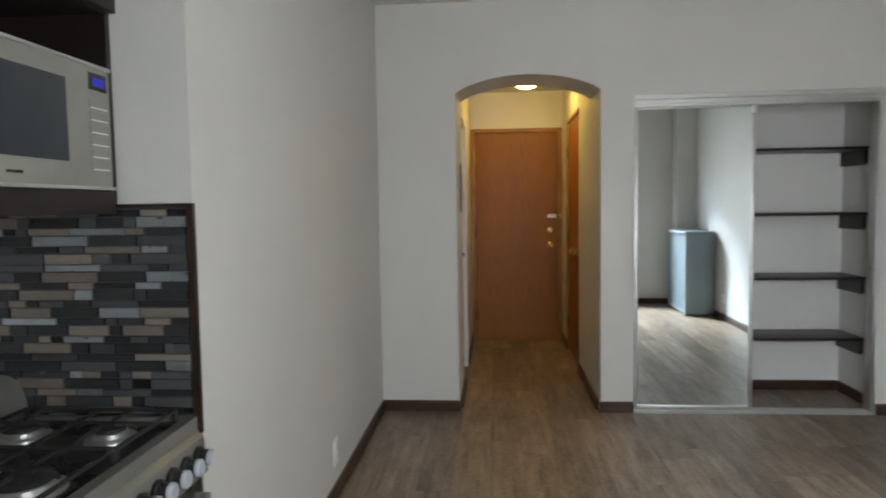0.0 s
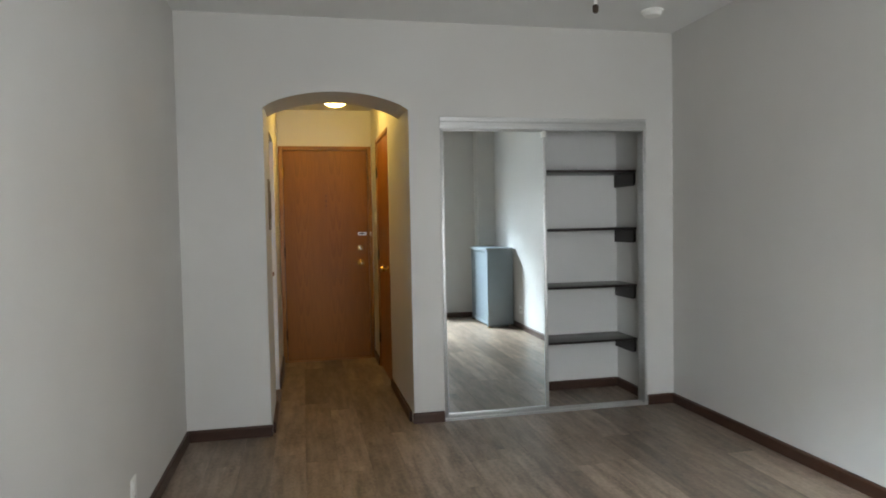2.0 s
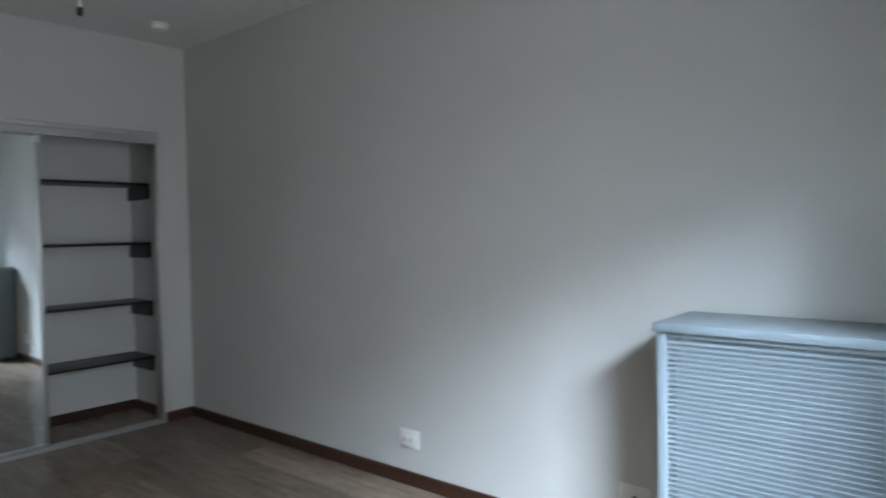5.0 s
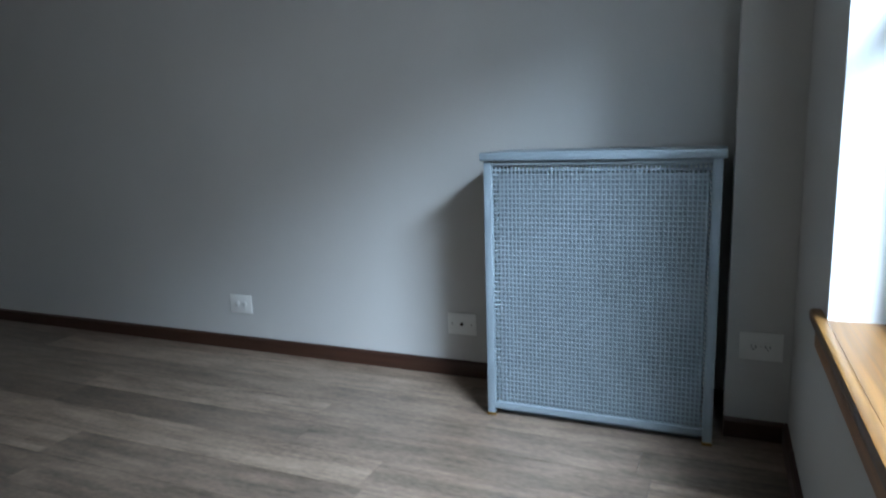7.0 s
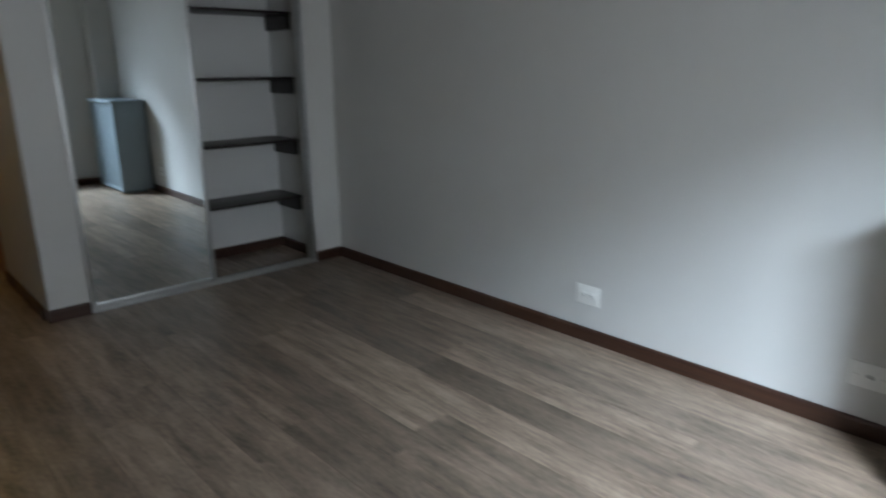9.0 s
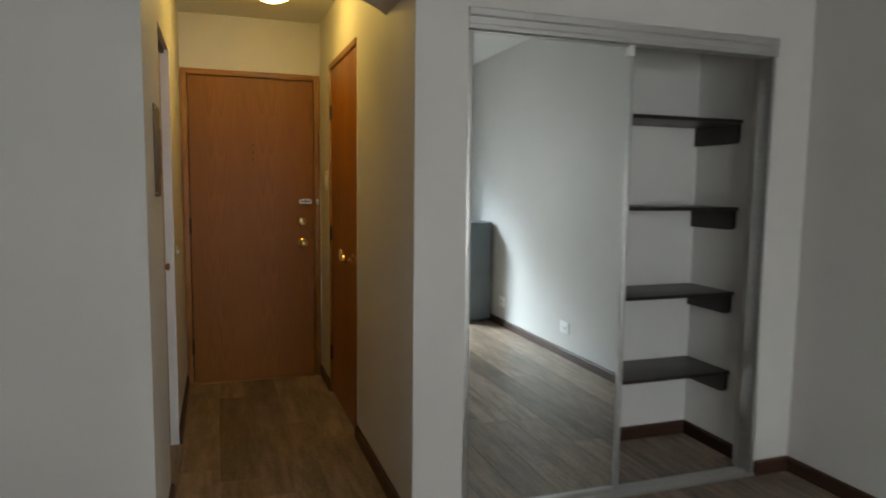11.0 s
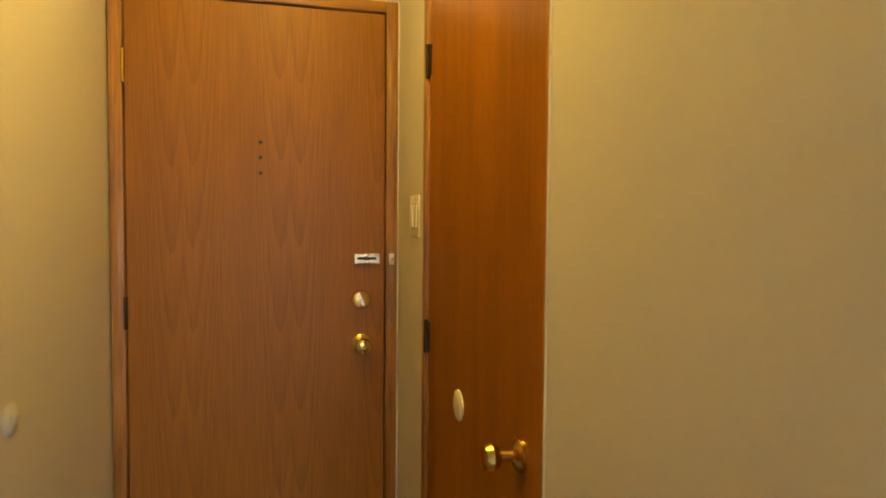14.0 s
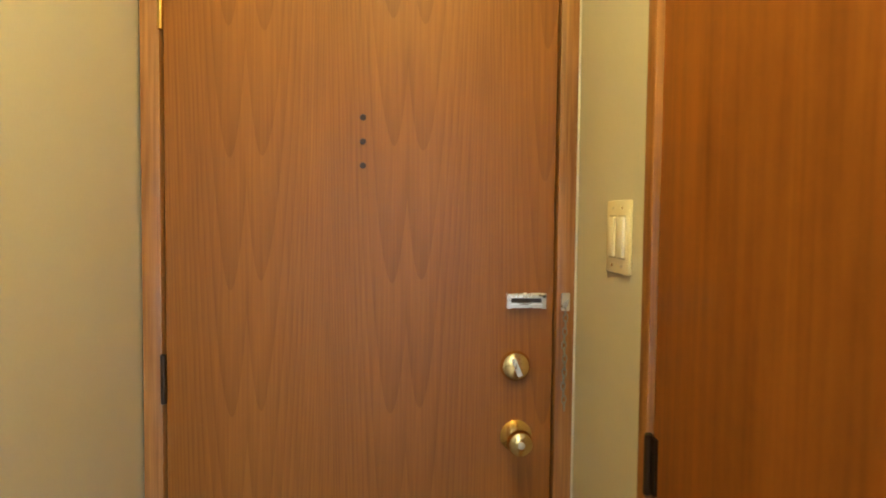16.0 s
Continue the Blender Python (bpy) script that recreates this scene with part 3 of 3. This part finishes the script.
prism(head, [(-0.006, CTOP), (-0.014, CTOP - 0.006), (-0.014, CTOP - 0.030), (-0.006, CTOP - 0.036), (-0.006, CTOP - 0.060), (-0.012, CTOP - 0.066), (-0.012, CTOP - 0.080),
              (0.06, CTOP - 0.080), (0.06, CTOP)], CL, CR, "x")
part("head_track", head, ALU, track, "ribbed aluminium fascia")
part("side_channel", made(box, CR - 0.022, CR - 0.001, -0.006, 0.075, 0.0, CTOP - 0.080, bevel=0.003), ALU, track, "aluminium side channel", True)
low = boxes((CL, CR, -0.012, 0.075, 0.001, 0.008), (CL, CR, -0.012, -0.006, 0.008, 0.016), (CL, CR, 0.028, 0.034, 0.008, 0.020), (CL, CR, 0.068, 0.075, 0.008, 0.016))
part("floor_track", low, ALU, track, "double-grooved floor track")

# closet shelves with a cleat on the side wall
for z in (1.69, 1.264, 0.840, 0.436):
    shelf = thing("closet_shelf", "espresso-stained closet shelf on a dark side cleat", "shelf", "shelves in the closet")
    part("board", made(box, HR + 0.13, CRIGHT - 0.001, 0.235, CBACK - 0.002, z - 0.018, z, bevel=0.003), SHELF, shelf, smooth=True)
    c = bmesh.new()
    prism(c, [(0.250, z - 0.0185), (CBACK - 0.003, z - 0.0185), (CBACK - 0.003, z - 0.115), (0.275, z - 0.115), (0.258, z - 0.108), (0.250, z - 0.092)], CRIGHT - 0.02, CRIGHT - 0.001, "x")
    part("cleat", c, SHELF, shelf, "dark rounded support cleat")


# ---- outlets and switches ----
def outlet(name, label, at, facing, wide=0.135, high=0.097, jack=False):
    """A wall plate with sockets, built facing -y round the origin and turned."""
    top = thing(name, label, "outlet", "wall outlets")
    part("plate", made(box, -wide / 2, wide / 2, -0.006, 0.0, -high / 2, high / 2, bevel=0.002), PLASTIC, top, smooth=True)
    if jack:
        part("jack", made(lathe, [(0.007, -0.006), (0.007, -0.013), (0.004, -0.014)], (0, 0, 0), axis="y", steps=12), BRONZE, top, "dark cable jack", True)
    for cx, cz in () if jack else (((-0.022, 0), (0.022, 0)) if wide > high else ((0, -0.02), (0, 0.02))):
        sock = part("socket", made(lathe, [(0.0165, -0.006), (0.0165, -0.0085), (0.0155, -0.009)], (cx, 0, cz), axis="y", steps=20), PLASTIC, top, smooth=True)
        part("slots", boxes((cx - 0.008, cx - 0.0055, -0.0096, -0.009, cz - 0.004, cz + 0.006), (cx + 0.005, cx + 0.0075, -0.0096, -0.009, cz - 0.004, cz + 0.005),
                            (cx - 0.002, cx + 0.002, -0.0096, -0.009, cz - 0.011, cz - 0.007)), SLOT, sock)
    for sx in ((-0.045, 0.045) if jack else (0,)):
        part("screw", made(lathe, [(0.003, -0.006), (0.003, -0.007), (0.001, -0.0072)], (sx, 0, 0), axis="y", steps=10), NICKEL, top)
    top.matrix_basis = pose(*at, 0, 0, facing)
    return top


outlet("wall_outlet", "white double outlet plate low on the blank wall", (W - 0.001, -2.145, 0.241), -90)
outlet("wall_outlet", "white cable plate with a dark centre jack", (W - 0.001, -3.365, 0.240), -90, jack=True)
outlet("wall_outlet", "white double outlet plate on the pipe chase", (3.072, -4.542, 0.333), -90)
outlet("wall_outlet", "white single outlet plate low on the wall", (0.001, -1.30, 0.215), 90, wide=0.078, high=0.122)

sw = thing("light_switch", "ivory double light switch plate beside the closet door", "switch")
part("plate", made(box, -0.058, 0.058, -0.006, 0, -0.062, 0.062, bevel=0.002), IVORY, sw, smooth=True)
for cx in (-0.023, 0.023):
    # flat darker strip: the shadow round each rocker is put in as colour
    part("rocker_shade", boxes((cx - 0.0185, cx + 0.0185, -0.0066, -0.0055, -0.037, 0.037)), BELL, sw, "darker strip painted as the shadow round the rocker")
    part("rocker", made(box, cx - 0.016, cx + 0.016, -0.011, -0.006, -0.034, 0.034, bevel=0.0015), PLASTIC, sw, "white rocker", True)
    for cz in (-0.049, 0.049):
        part("screw", made(lathe, [(0.003, -0.006), (0.003, -0.007), (0.001, -0.0072)], (cx, 0, cz), axis="y", steps=10), NICKEL, sw)
sw.matrix_basis = pose(HR - 0.001, 1.985, 1.376, 0, 0, -90)

bell = thing("wall_button", "small off-white rounded plate on the hall wall", "switch")
part("plate", made(lathe, [(0.031, 0.0), (0.031, 0.003), (0.026, 0.008), (0.012, 0.011)], (0, 0, 0), axis="x", steps=24), BELL, bell, smooth=True)
part("button", made(lathe, [(0.010, 0.010), (0.010, 0.014), (0.006, 0.015)], (0, 0, 0), axis="x", steps=16), BELL, bell, smooth=True)
bell.matrix_basis = pose(HL + 0.001, 1.44, 0.985)

panel = thing("breaker_panel", "taupe metal breaker panel set in the hall wall", "electrical panel")
PY0, PY1, PZ0, PZ1 = 0.225, 0.445, 1.30, 1.635
part("cover", made(box, HL + 0.0005, HL + 0.007, PY0, PY1, PZ0, PZ1, bevel=0.002), PANEL, panel, "taupe enamelled cover", True)
part("hatch", made(box, HL + 0.007, HL + 0.011, PY0 + 0.014, PY1 - 0.014, 1.385, 1.560, bevel=0.0015), PANEL, panel, "taupe hinged hatch", True)
part("badge", boxes((HL + 0.011, HL + 0.0122, PY0 + 0.04, PY0 + 0.10, 1.478, 1.508)), BLUE_LABEL, panel, "blue-grey label")
for y in (PY0 + 0.012, PY1 - 0.012):
    for z in (PZ0 + 0.014, PZ1 - 0.014):
        part("screw", made(lathe, [(0.005, 0.0), (0.005, 0.002), (0.002, 0.003)], (HL + 0.007, y, z), axis="x", steps=10), NICKEL, panel, smooth=True)

# ---- ceiling things ----
lamp = thing("ceiling_lamp", "lit frosted glass flush ceiling lamp in the hall", "ceiling lamp")
LX, LY = 1.022, 1.30
part("base", made(lathe, [(0.142, 0.0), (0.145, -0.012), (0.137, -0.022)], (LX, LY, HTOP), steps=36), PLASTIC, lamp, "white metal base", True)
dome = part("shade", made(lathe, [(0.137, -0.022)] + [(0.135 * math.cos(a), -0.022 - 0.118 * math.sin(a)) for a in [k * math.pi / 18 for k in range(1, 9)]], (LX, LY, HTOP), steps=36), DOME, lamp, "glowing frosted glass dome", True)

smoke = thing("smoke_detector", "round white smoke detector on the ceiling", "smoke detector")
part("base", made(lathe, [(0.066, 0.0), (0.068, -0.010), (0.064, -0.014)], (2.915, -0.44, TOP), steps=32), PLASTIC, smoke, smooth=True)
part("cover", made(lathe, [(0.058, -0.014), (0.056, -0.026), (0.048, -0.036), (0.02, -0.039)], (2.915, -0.44, TOP), steps=32), PLASTIC, smoke, smooth=True)
FX, FY = 2.055, -1.45
pull = thing("ceiling_pull", "white rod with a dark metal tip hanging from the ceiling", "ceiling fixture")
part("canopy", made(lathe, [(0.05, 0.0), (0.048, -0.012), (0.02, -0.03), (0.008, -0.034)], (FX, FY, TOP), steps=24), PLASTIC, pull, smooth=True)
part("rod", made(lathe, [(0.008, -0.03), (0.008, -0.335)], (FX, FY, TOP), steps=12), PLASTIC, pull, smooth=True)
part("tip", made(lathe, [(0.008, -0.335), (0.0135, -0.339), (0.0135, -0.365), (0.009, -0.372)], (FX, FY, TOP), steps=14), BRONZE, pull, "dark metal tip", True)

# ---- radiator cover ----
rad = thing("radiator_cover", "blue-grey enamelled metal radiator cabinet with perforated front", "radiator")
RX0, RX1, RY0, RY1, RH = 2.958, 3.295, -4.402, -3.603, 1.0
part("lid", made(box, RX0 - 0.014, RX1, RY0 - 0.012, RY1 + 0.012, RH - 0.03, RH, bevel=0.006), HEATER, rad, "flat enamelled lid", True)
for y in (RY0, RY1 - 0.03):
    part("post", made(box, RX0, RX0 + 0.03, y, y + 0.03, 0.0, RH - 0.03, bevel=0.003), HEATER, rad, smooth=True)
for y in (RY0, RY1 - 0.03):
    part("foot", made(box, RX0 - 0.002, RX0 + 0.032, y - 0.002, y + 0.032, 0.0, 0.012, bevel=0.002), BRASS, rad, "small brass foot cap")
part("rail", made(box, RX0 + 0.002, RX0 + 0.026, RY0 + 0.03, RY1 - 0.03, RH - 0.046, RH - 0.031, bevel=0.003), HEATER, rad)
part("rail", made(box, RX0 + 0.002, RX0 + 0.026, RY0 + 0.03, RY1 - 0.03, 0.03, 0.056, bevel=0.003), HEATER, rad)
part("side_panel", boxes((RX0 + 0.03, RX1, RY1 - 0.008, RY1 - 0.003, 0.03, RH - 0.03)), HEATER, rad)
part("side_panel", boxes((RX0 + 0.03, RX1 - 0.12, RY0 + 0.003, RY0 + 0.008, 0.03, RH - 0.03)), HEATER, rad)
# plain box in a darker blue-grey fills the cabinet behind the holes
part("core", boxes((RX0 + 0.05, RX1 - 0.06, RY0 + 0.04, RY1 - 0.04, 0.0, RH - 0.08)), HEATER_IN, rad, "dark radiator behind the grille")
gy0, gy1, gz0, gz1 = RY0 + 0.03, RY1 - 0.03, 0.056, RH - 0.046
ny, nz = 51, 52
dy, dz = (gy1 - gy0) / ny, (gz1 - gz0) / nz
verts, faces = [], []
sides = ((0, 1, 10, 9), (1, 2, 4, 11), (2, 3, 6, 5), (3, 0, 8, 7), (0, 9, 8), (1, 11, 10), (2, 5, 4), (3, 7, 6))
for iy in range(ny):
    for iz in range(nz):
        y0, z0, k = gy0 + iy * dy, gz0 + iz * dz, len(verts)
        verts += [(RX0 + 0.010, y0, z0), (RX0 + 0.010, y0 + dy, z0), (RX0 + 0.010, y0 + dy, z0 + dz), (RX0 + 0.010, y0, z0 + dz)]
        for step in range(8):
            a = radians(22.5 + 45 * step)
            verts.append((RX0 + 0.0112, y0 + dy * (0.5 + 0.34 * math.cos(a)), z0 + dz * (0.5 + 0.34 * math.sin(a))))
        faces += [tuple(k + q for q in side) for side in sides]
gm = bpy.data.meshes.new("grille")
gm.from_pydata(verts, [], faces)
gm.materials.append(HEATER)
grille = new("grille", gm)
grille.parent = rad
grille["label"] = "perforated enamelled metal front"

# ---- kitchen ----
# mosaic backsplash
part("grout", boxes((KW, -0.004, KR - 0.004, KR, 0.78, 1.357)), GROUT, return_wall)
part("edge_trim", boxes((-0.014, 0.004, KR - 0.011, KR + 0.004, 0.78, 1.366)), BRONZE, return_wall, "dark metal edge trim")
part("edge_trim", boxes((-0.20, -0.014, KR - 0.011, KR, 1.357, 1.366)), BRONZE, return_wall, "dark metal edge trim")
rnd = random.Random(4)
z, row = 0.782, 0
kinds = [TILE_DARK, TILE_DARK, TILE_GREY, TILE_GREY, TILE_STONE, TILE_STONE, TILE_STEEL, TILE_DARK, TILE_DARK, TILE_GREY]
last = None
while z < 1.345:
    h = 0.0275 if row % 2 else 0.0185
    h = min(h, 1.356 - z)
    x = -0.016
    while x > KW + 0.01:
        w = rnd.choice((0.034, 0.05, 0.07, 0.11, 0.13, 0.15))
        x0 = max(x - w, KW + 0.002)
        mat = rnd.choice([k for k in kinds if k is not last])
        last = mat
        t = KR - 0.008 - rnd.uniform(0, 0.0015)
        bm = bmesh.new()
        c = 0.001
        lo = [bm.verts.new((a, KR - 0.004, b)) for a, b in ((x0 + c, z + c), (x - c, z + c), (x - c, z + h - c), (x0 + c, z + h - c))]
        hi = [bm.verts.new((a, t, b)) for a, b in ((x0 + 2 * c, z + 2 * c), (x - 2 * c, z + 2 * c), (x - 2 * c, z + h - 2 * c), (x0 + 2 * c, z + h - 2 * c))]
        bm.faces.new(hi)
        for i in range(4):
            j = (i + 1) % 4
            bm.faces.new((lo[i], lo[j], hi[j], hi[i]))
        part("tile", bm, mat, return_wall)
        x = x0
    z += h
    row += 1

# gas stove, facing +x
stove = thing("gas_stove", "stainless and black freestanding gas stove with cast-iron grates", "stove")
SY1, SY0, SX, ST = KR - 0.012, -3.235, -0.005, 0.825
part("body", boxes((KW + 0.03, SX - 0.03, SY0, SY1, 0.08, ST - 0.035)), STEEL, stove, "stainless steel body")
part("plinth", boxes((KW + 0.05, SX - 0.06, SY0 + 0.01, SY1 - 0.01, 0.0, 0.08)), BLACK, stove)
part("rim", boxes((SX - 0.03, SX, SY0, SY1, ST - 0.035, ST), (KW + 0.03, SX - 0.03, SY1 - 0.014, SY1, ST - 0.035, ST), (KW + 0.03, SX - 0.03, SY0, SY0 + 0.014, ST - 0.035, ST),
                  (KW + 0.03, KW + 0.06, SY0 + 0.014, SY1 - 0.014, ST - 0.035, ST)), STEEL, stove, "stainless cooktop rim")
part("cooktop", boxes((KW + 0.06, SX - 0.03, SY0 + 0.014, SY1 - 0.014, ST - 0.034, ST - 0.010)), BLACK, stove, "glossy black enamel cooktop")
guard = bmesh.new()
prism(guard, [(KW + 0.035, ST), (-0.452, ST), (-0.462, ST + 0.055), (-0.478, ST + 0.088), (-0.50, ST + 0.102), (-0.53, ST + 0.106), (KW + 0.035, ST + 0.106)], SY0, SY1 - 0.004, "y")
part("back_guard", guard, STEEL, stove, "sloping grey back guard", True)
cp = bmesh.new()
prism(cp, [(SX, ST - 0.036), (SX + 0.014, ST - 0.05), (SX + 0.024, ST - 0.14), (SX - 0.03, ST - 0.14), (SX - 0.03, ST - 0.036)], SY0, SY1, "y")
part("control_panel", cp, STEEL, stove, "sloping stainless control panel")
part("oven_door", made(box, SX - 0.03, SX + 0.012, SY0 + 0.006, SY1 - 0.006, 0.20, ST - 0.150, bevel=0.006), BLACK, stove, "black glass oven door", True)
hb = bmesh.new()
tube(hb, [(SX + 0.010, SY0 + 0.05, ST - 0.185), (SX + 0.045, SY0 + 0.05, ST - 0.185), (SX + 0.050, SY0 + 0.07, ST - 0.185), (SX + 0.050, SY1 - 0.07, ST - 0.185), (SX + 0.045, SY1 - 0.05, ST - 0.185), (SX + 0.010, SY1 - 0.05, ST - 0.185)], 0.010, 10)
part("oven_handle", hb, STEEL, stove, "steel bar handle", True)
part("drawer", made(box, SX - 0.03, SX + 0.008, SY0 + 0.006, SY1 - 0.006, 0.085, 0.194, bevel=0.004), BLACK, stove)
for i in range(5):
    ky = SY1 - 0.045 - i * 0.066
    k = part("knob", made(lathe, [(0.026, 0.0), (0.026, 0.008), (0.021, 0.012), (0.019, 0.032)], (SX + 0.018, ky, ST - 0.088), axis="x", steps=24), BLACK, stove, "black control knob", True)
    part("cap", made(lathe, [(0.020, 0.031), (0.020, 0.040), (0.017, 0.043)], (SX + 0.018, ky, ST - 0.088), axis="x", steps=24), CAP, k, "pale brushed knob face", True)
burners = [(-0.15, SY1 - 0.14, 0.036), (-0.37, SY1 - 0.14, 0.042), (-0.15, SY0 + 0.15, 0.056), (-0.37, SY0 + 0.15, 0.036)]
for bx, by, br in burners:
    b = part("burner", made(lathe, [(br + 0.022, 0.0), (br + 0.020, 0.006), (br + 0.006, 0.010), (br + 0.004, 0.020), (br, 0.022)], (bx, by, ST - 0.010), steps=28), ALU, stove, "aluminium burner ring", True)
    part("burner_cap", made(lathe, [(br, 0.022), (br, 0.030), (br - 0.006, 0.033)], (bx, by, ST - 0.010), steps=28), IRON, b, "black burner cap", True)
for gy0_, gy1_ in ((SY0 + 0.02, (SY0 + SY1) / 2 - 0.006), ((SY0 + SY1) / 2 + 0.006, SY1 - 0.02)):
    g = bmesh.new()
    gx0, gx1, gz = -0.445, SX - 0.045, ST + 0.022
    for x in (gx0, gx1):
        tube(g, [(x, gy0_, gz), (x, gy1_, gz)], 0.005, 6)
    for y in (gy0_, gy1_):
        tube(g, [(gx0, y, gz), (gx1, y, gz)], 0.005, 6)
    ym = (gy0_ + gy1_) / 2
    for bx in (-0.15, -0.37):
        for s in (-1, 1):
            tube(g, [(bx + s * 0.022, ym, gz + 0.008), (bx + s * 0.05, ym, gz + 0.010), (bx + s * 0.075, ym, gz - 0.002)], 0.005, 6)
            e = gy0_ if s < 0 else gy1_
            tube(g, [(bx, ym + s * 0.025, gz + 0.008), (bx, ym + s * 0.08, gz + 0.010), (bx, e, gz)], 0.005, 6)
    tube(g, [((gx0 + gx1) / 2, gy0_, gz), ((gx0 + gx1) / 2, gy1_, gz)], 0.005, 6)
    for x in (gx0, gx1):
        for y in (gy0_, gy1_):
            tube(g, [(x, y, gz), (x, y, ST - 0.012)], 0.006, 6)
    part("grate", g, IRON, stove, "black cast-iron grate", True)

# microwave cabinet on the kitchen west wall
CF = -0.195
cab = thing("microwave_cabinet", "dark espresso wall cabinet with an open microwave niche", "cabinet")
CY_N, CY_S = KR - 0.002, -3.30
part("side", boxes((KW, CF, CY_N - 0.018, CY_N, 1.342, 2.35)), CABINET, cab)
part("side", boxes((KW, CF, CY_S, CY_S + 0.018, 1.342, 2.35)), CABINET, cab)
part("shelf", boxes((KW, CF + 0.006, CY_S + 0.018, CY_N - 0.018, 1.342, 1.398)), CABINET, cab, "thick dark bottom shelf")
part("back", boxes((KW, KW + 0.008, CY_S + 0.018, CY_N - 0.018, 1.398, 2.35)), CABINET, cab)
part("shelf", boxes((KW + 0.008, CF, CY_S + 0.018, CY_N - 0.018, 1.832, 1.852)), CABINET, cab)
part("top", boxes((KW + 0.008, CF, CY_S + 0.018, CY_N - 0.018, 2.332, 2.35)), CABINET, cab)
for y0, y1 in ((CY_S + 0.003, (CY_S + CY_N) / 2 - 0.002), ((CY_S + CY_N) / 2 + 0.002, CY_N - 0.003)):
    d = part("cabinet_door", made(box, CF + 0.001, CF + 0.021, y0, y1, 1.835, 2.347, bevel=0.003), CABINET, cab, "dark shaker door")

mw = thing("microwave_oven", "silver microwave oven with dark window and blue display", "microwave")
MWF, M1, M0, MB, MT = CF + 0.006, CY_N - 0.022, -3.215, 1.4, 1.695
part("case", made(box, KW + 0.06, MWF - 0.02, M0, M1, MB + 0.006, MT, bevel=0.004), MW_BODY, mw, smooth=True)
part("front", made(box, MWF - 0.02, MWF, M0, M1, MB + 0.004, MT, bevel=0.005), MW_BODY, mw, "silver plastic front", True)
part("window", made(box, MWF - 0.001, MWF + 0.002, M0 + 0.06, -2.838, MB + 0.062, MT - 0.048, bevel=0.001), DARK_GLASS, mw, "dark door window")
part("trim", boxes((MWF - 0.004, MWF + 0.006, M0, M1, MB, MB + 0.008)), ALU, mw, "pale lower trim")
part("trim", boxes((MWF - 0.004, MWF + 0.004, M0, M1, MT - 0.006, MT + 0.001)), ALU, mw, "pale upper trim")
part("display", boxes((MWF, MWF + 0.002, M1 - 0.085, M1 - 0.016, MT - 0.060, MT - 0.020)), BLACK, mw, "black display window")
part("digits", boxes((MWF + 0.002, MWF + 0.0028, M1 - 0.070, M1 - 0.028, MT - 0.050, MT - 0.030)), DISPLAY, mw, "lit blue digits")
for i in range(6):
    z = MT - 0.082 - i * 0.029
    part("button", made(box, MWF, MWF + 0.002, M1 - 0.085, M1 - 0.014, z - 0.020, z, bevel=0.0008), MW_BODY, mw)
    part("button_line", boxes((MWF + 0.002, MWF + 0.0026, M1 - 0.082, M1 - 0.018, z - 0.021, z - 0.0185)), PLASTIC, mw)
part("brand_bar", boxes((MWF, MWF + 0.001, -3.03, -2.985, MB + 0.028, MB + 0.034)), BLACK, mw, "small dark maker's bar")

# ---- floor, laid in planks along y ----
floor = structure("floor", boxes((KW - 0.12, W + 0.12, SOUTH - 0.2, HEND + 0.14, -0.12, -0.006)), UNDER, "grey-brown wood-look vinyl plank floor", "floor")
PW, PL = 0.178, 1.22
rnd = random.Random(11)
x = KW - 0.05
while x < W:
    x1 = x + PW
    y_end = HEND + 0.1 if (x1 > HL - 0.02 and x < HR + 0.02) else (CBACK + 0.02 if x1 > 1.45 else (KR + 0.02 if x1 < -0.06 else NORTH + 0.05))
    y = SOUTH - 0.02 - rnd.uniform(0, PL)
    while y < y_end:
        a, b = max(y, SOUTH - 0.02), min(y + PL, y_end)
        if b - a > 0.03:
            bm = bmesh.new()
            g = 0.0006
            lo = [bm.verts.new((p, q, -0.004)) for p, q in ((x, a), (x1, a), (x1, b), (x, b))]
            hi = [bm.verts.new((p, q, 0.0)) for p, q in ((x + g, a + g), (x1 - g, a + g), (x1 - g, b - g), (x + g, b - g))]
            bm.faces.new(hi)
            for i in range(4):
                j = (i + 1) % 4
                bm.faces.new((lo[i], lo[j], hi[j], hi[i]))
            part("plank", bm, FLOOR, floor)
        y += PL
    x = x1
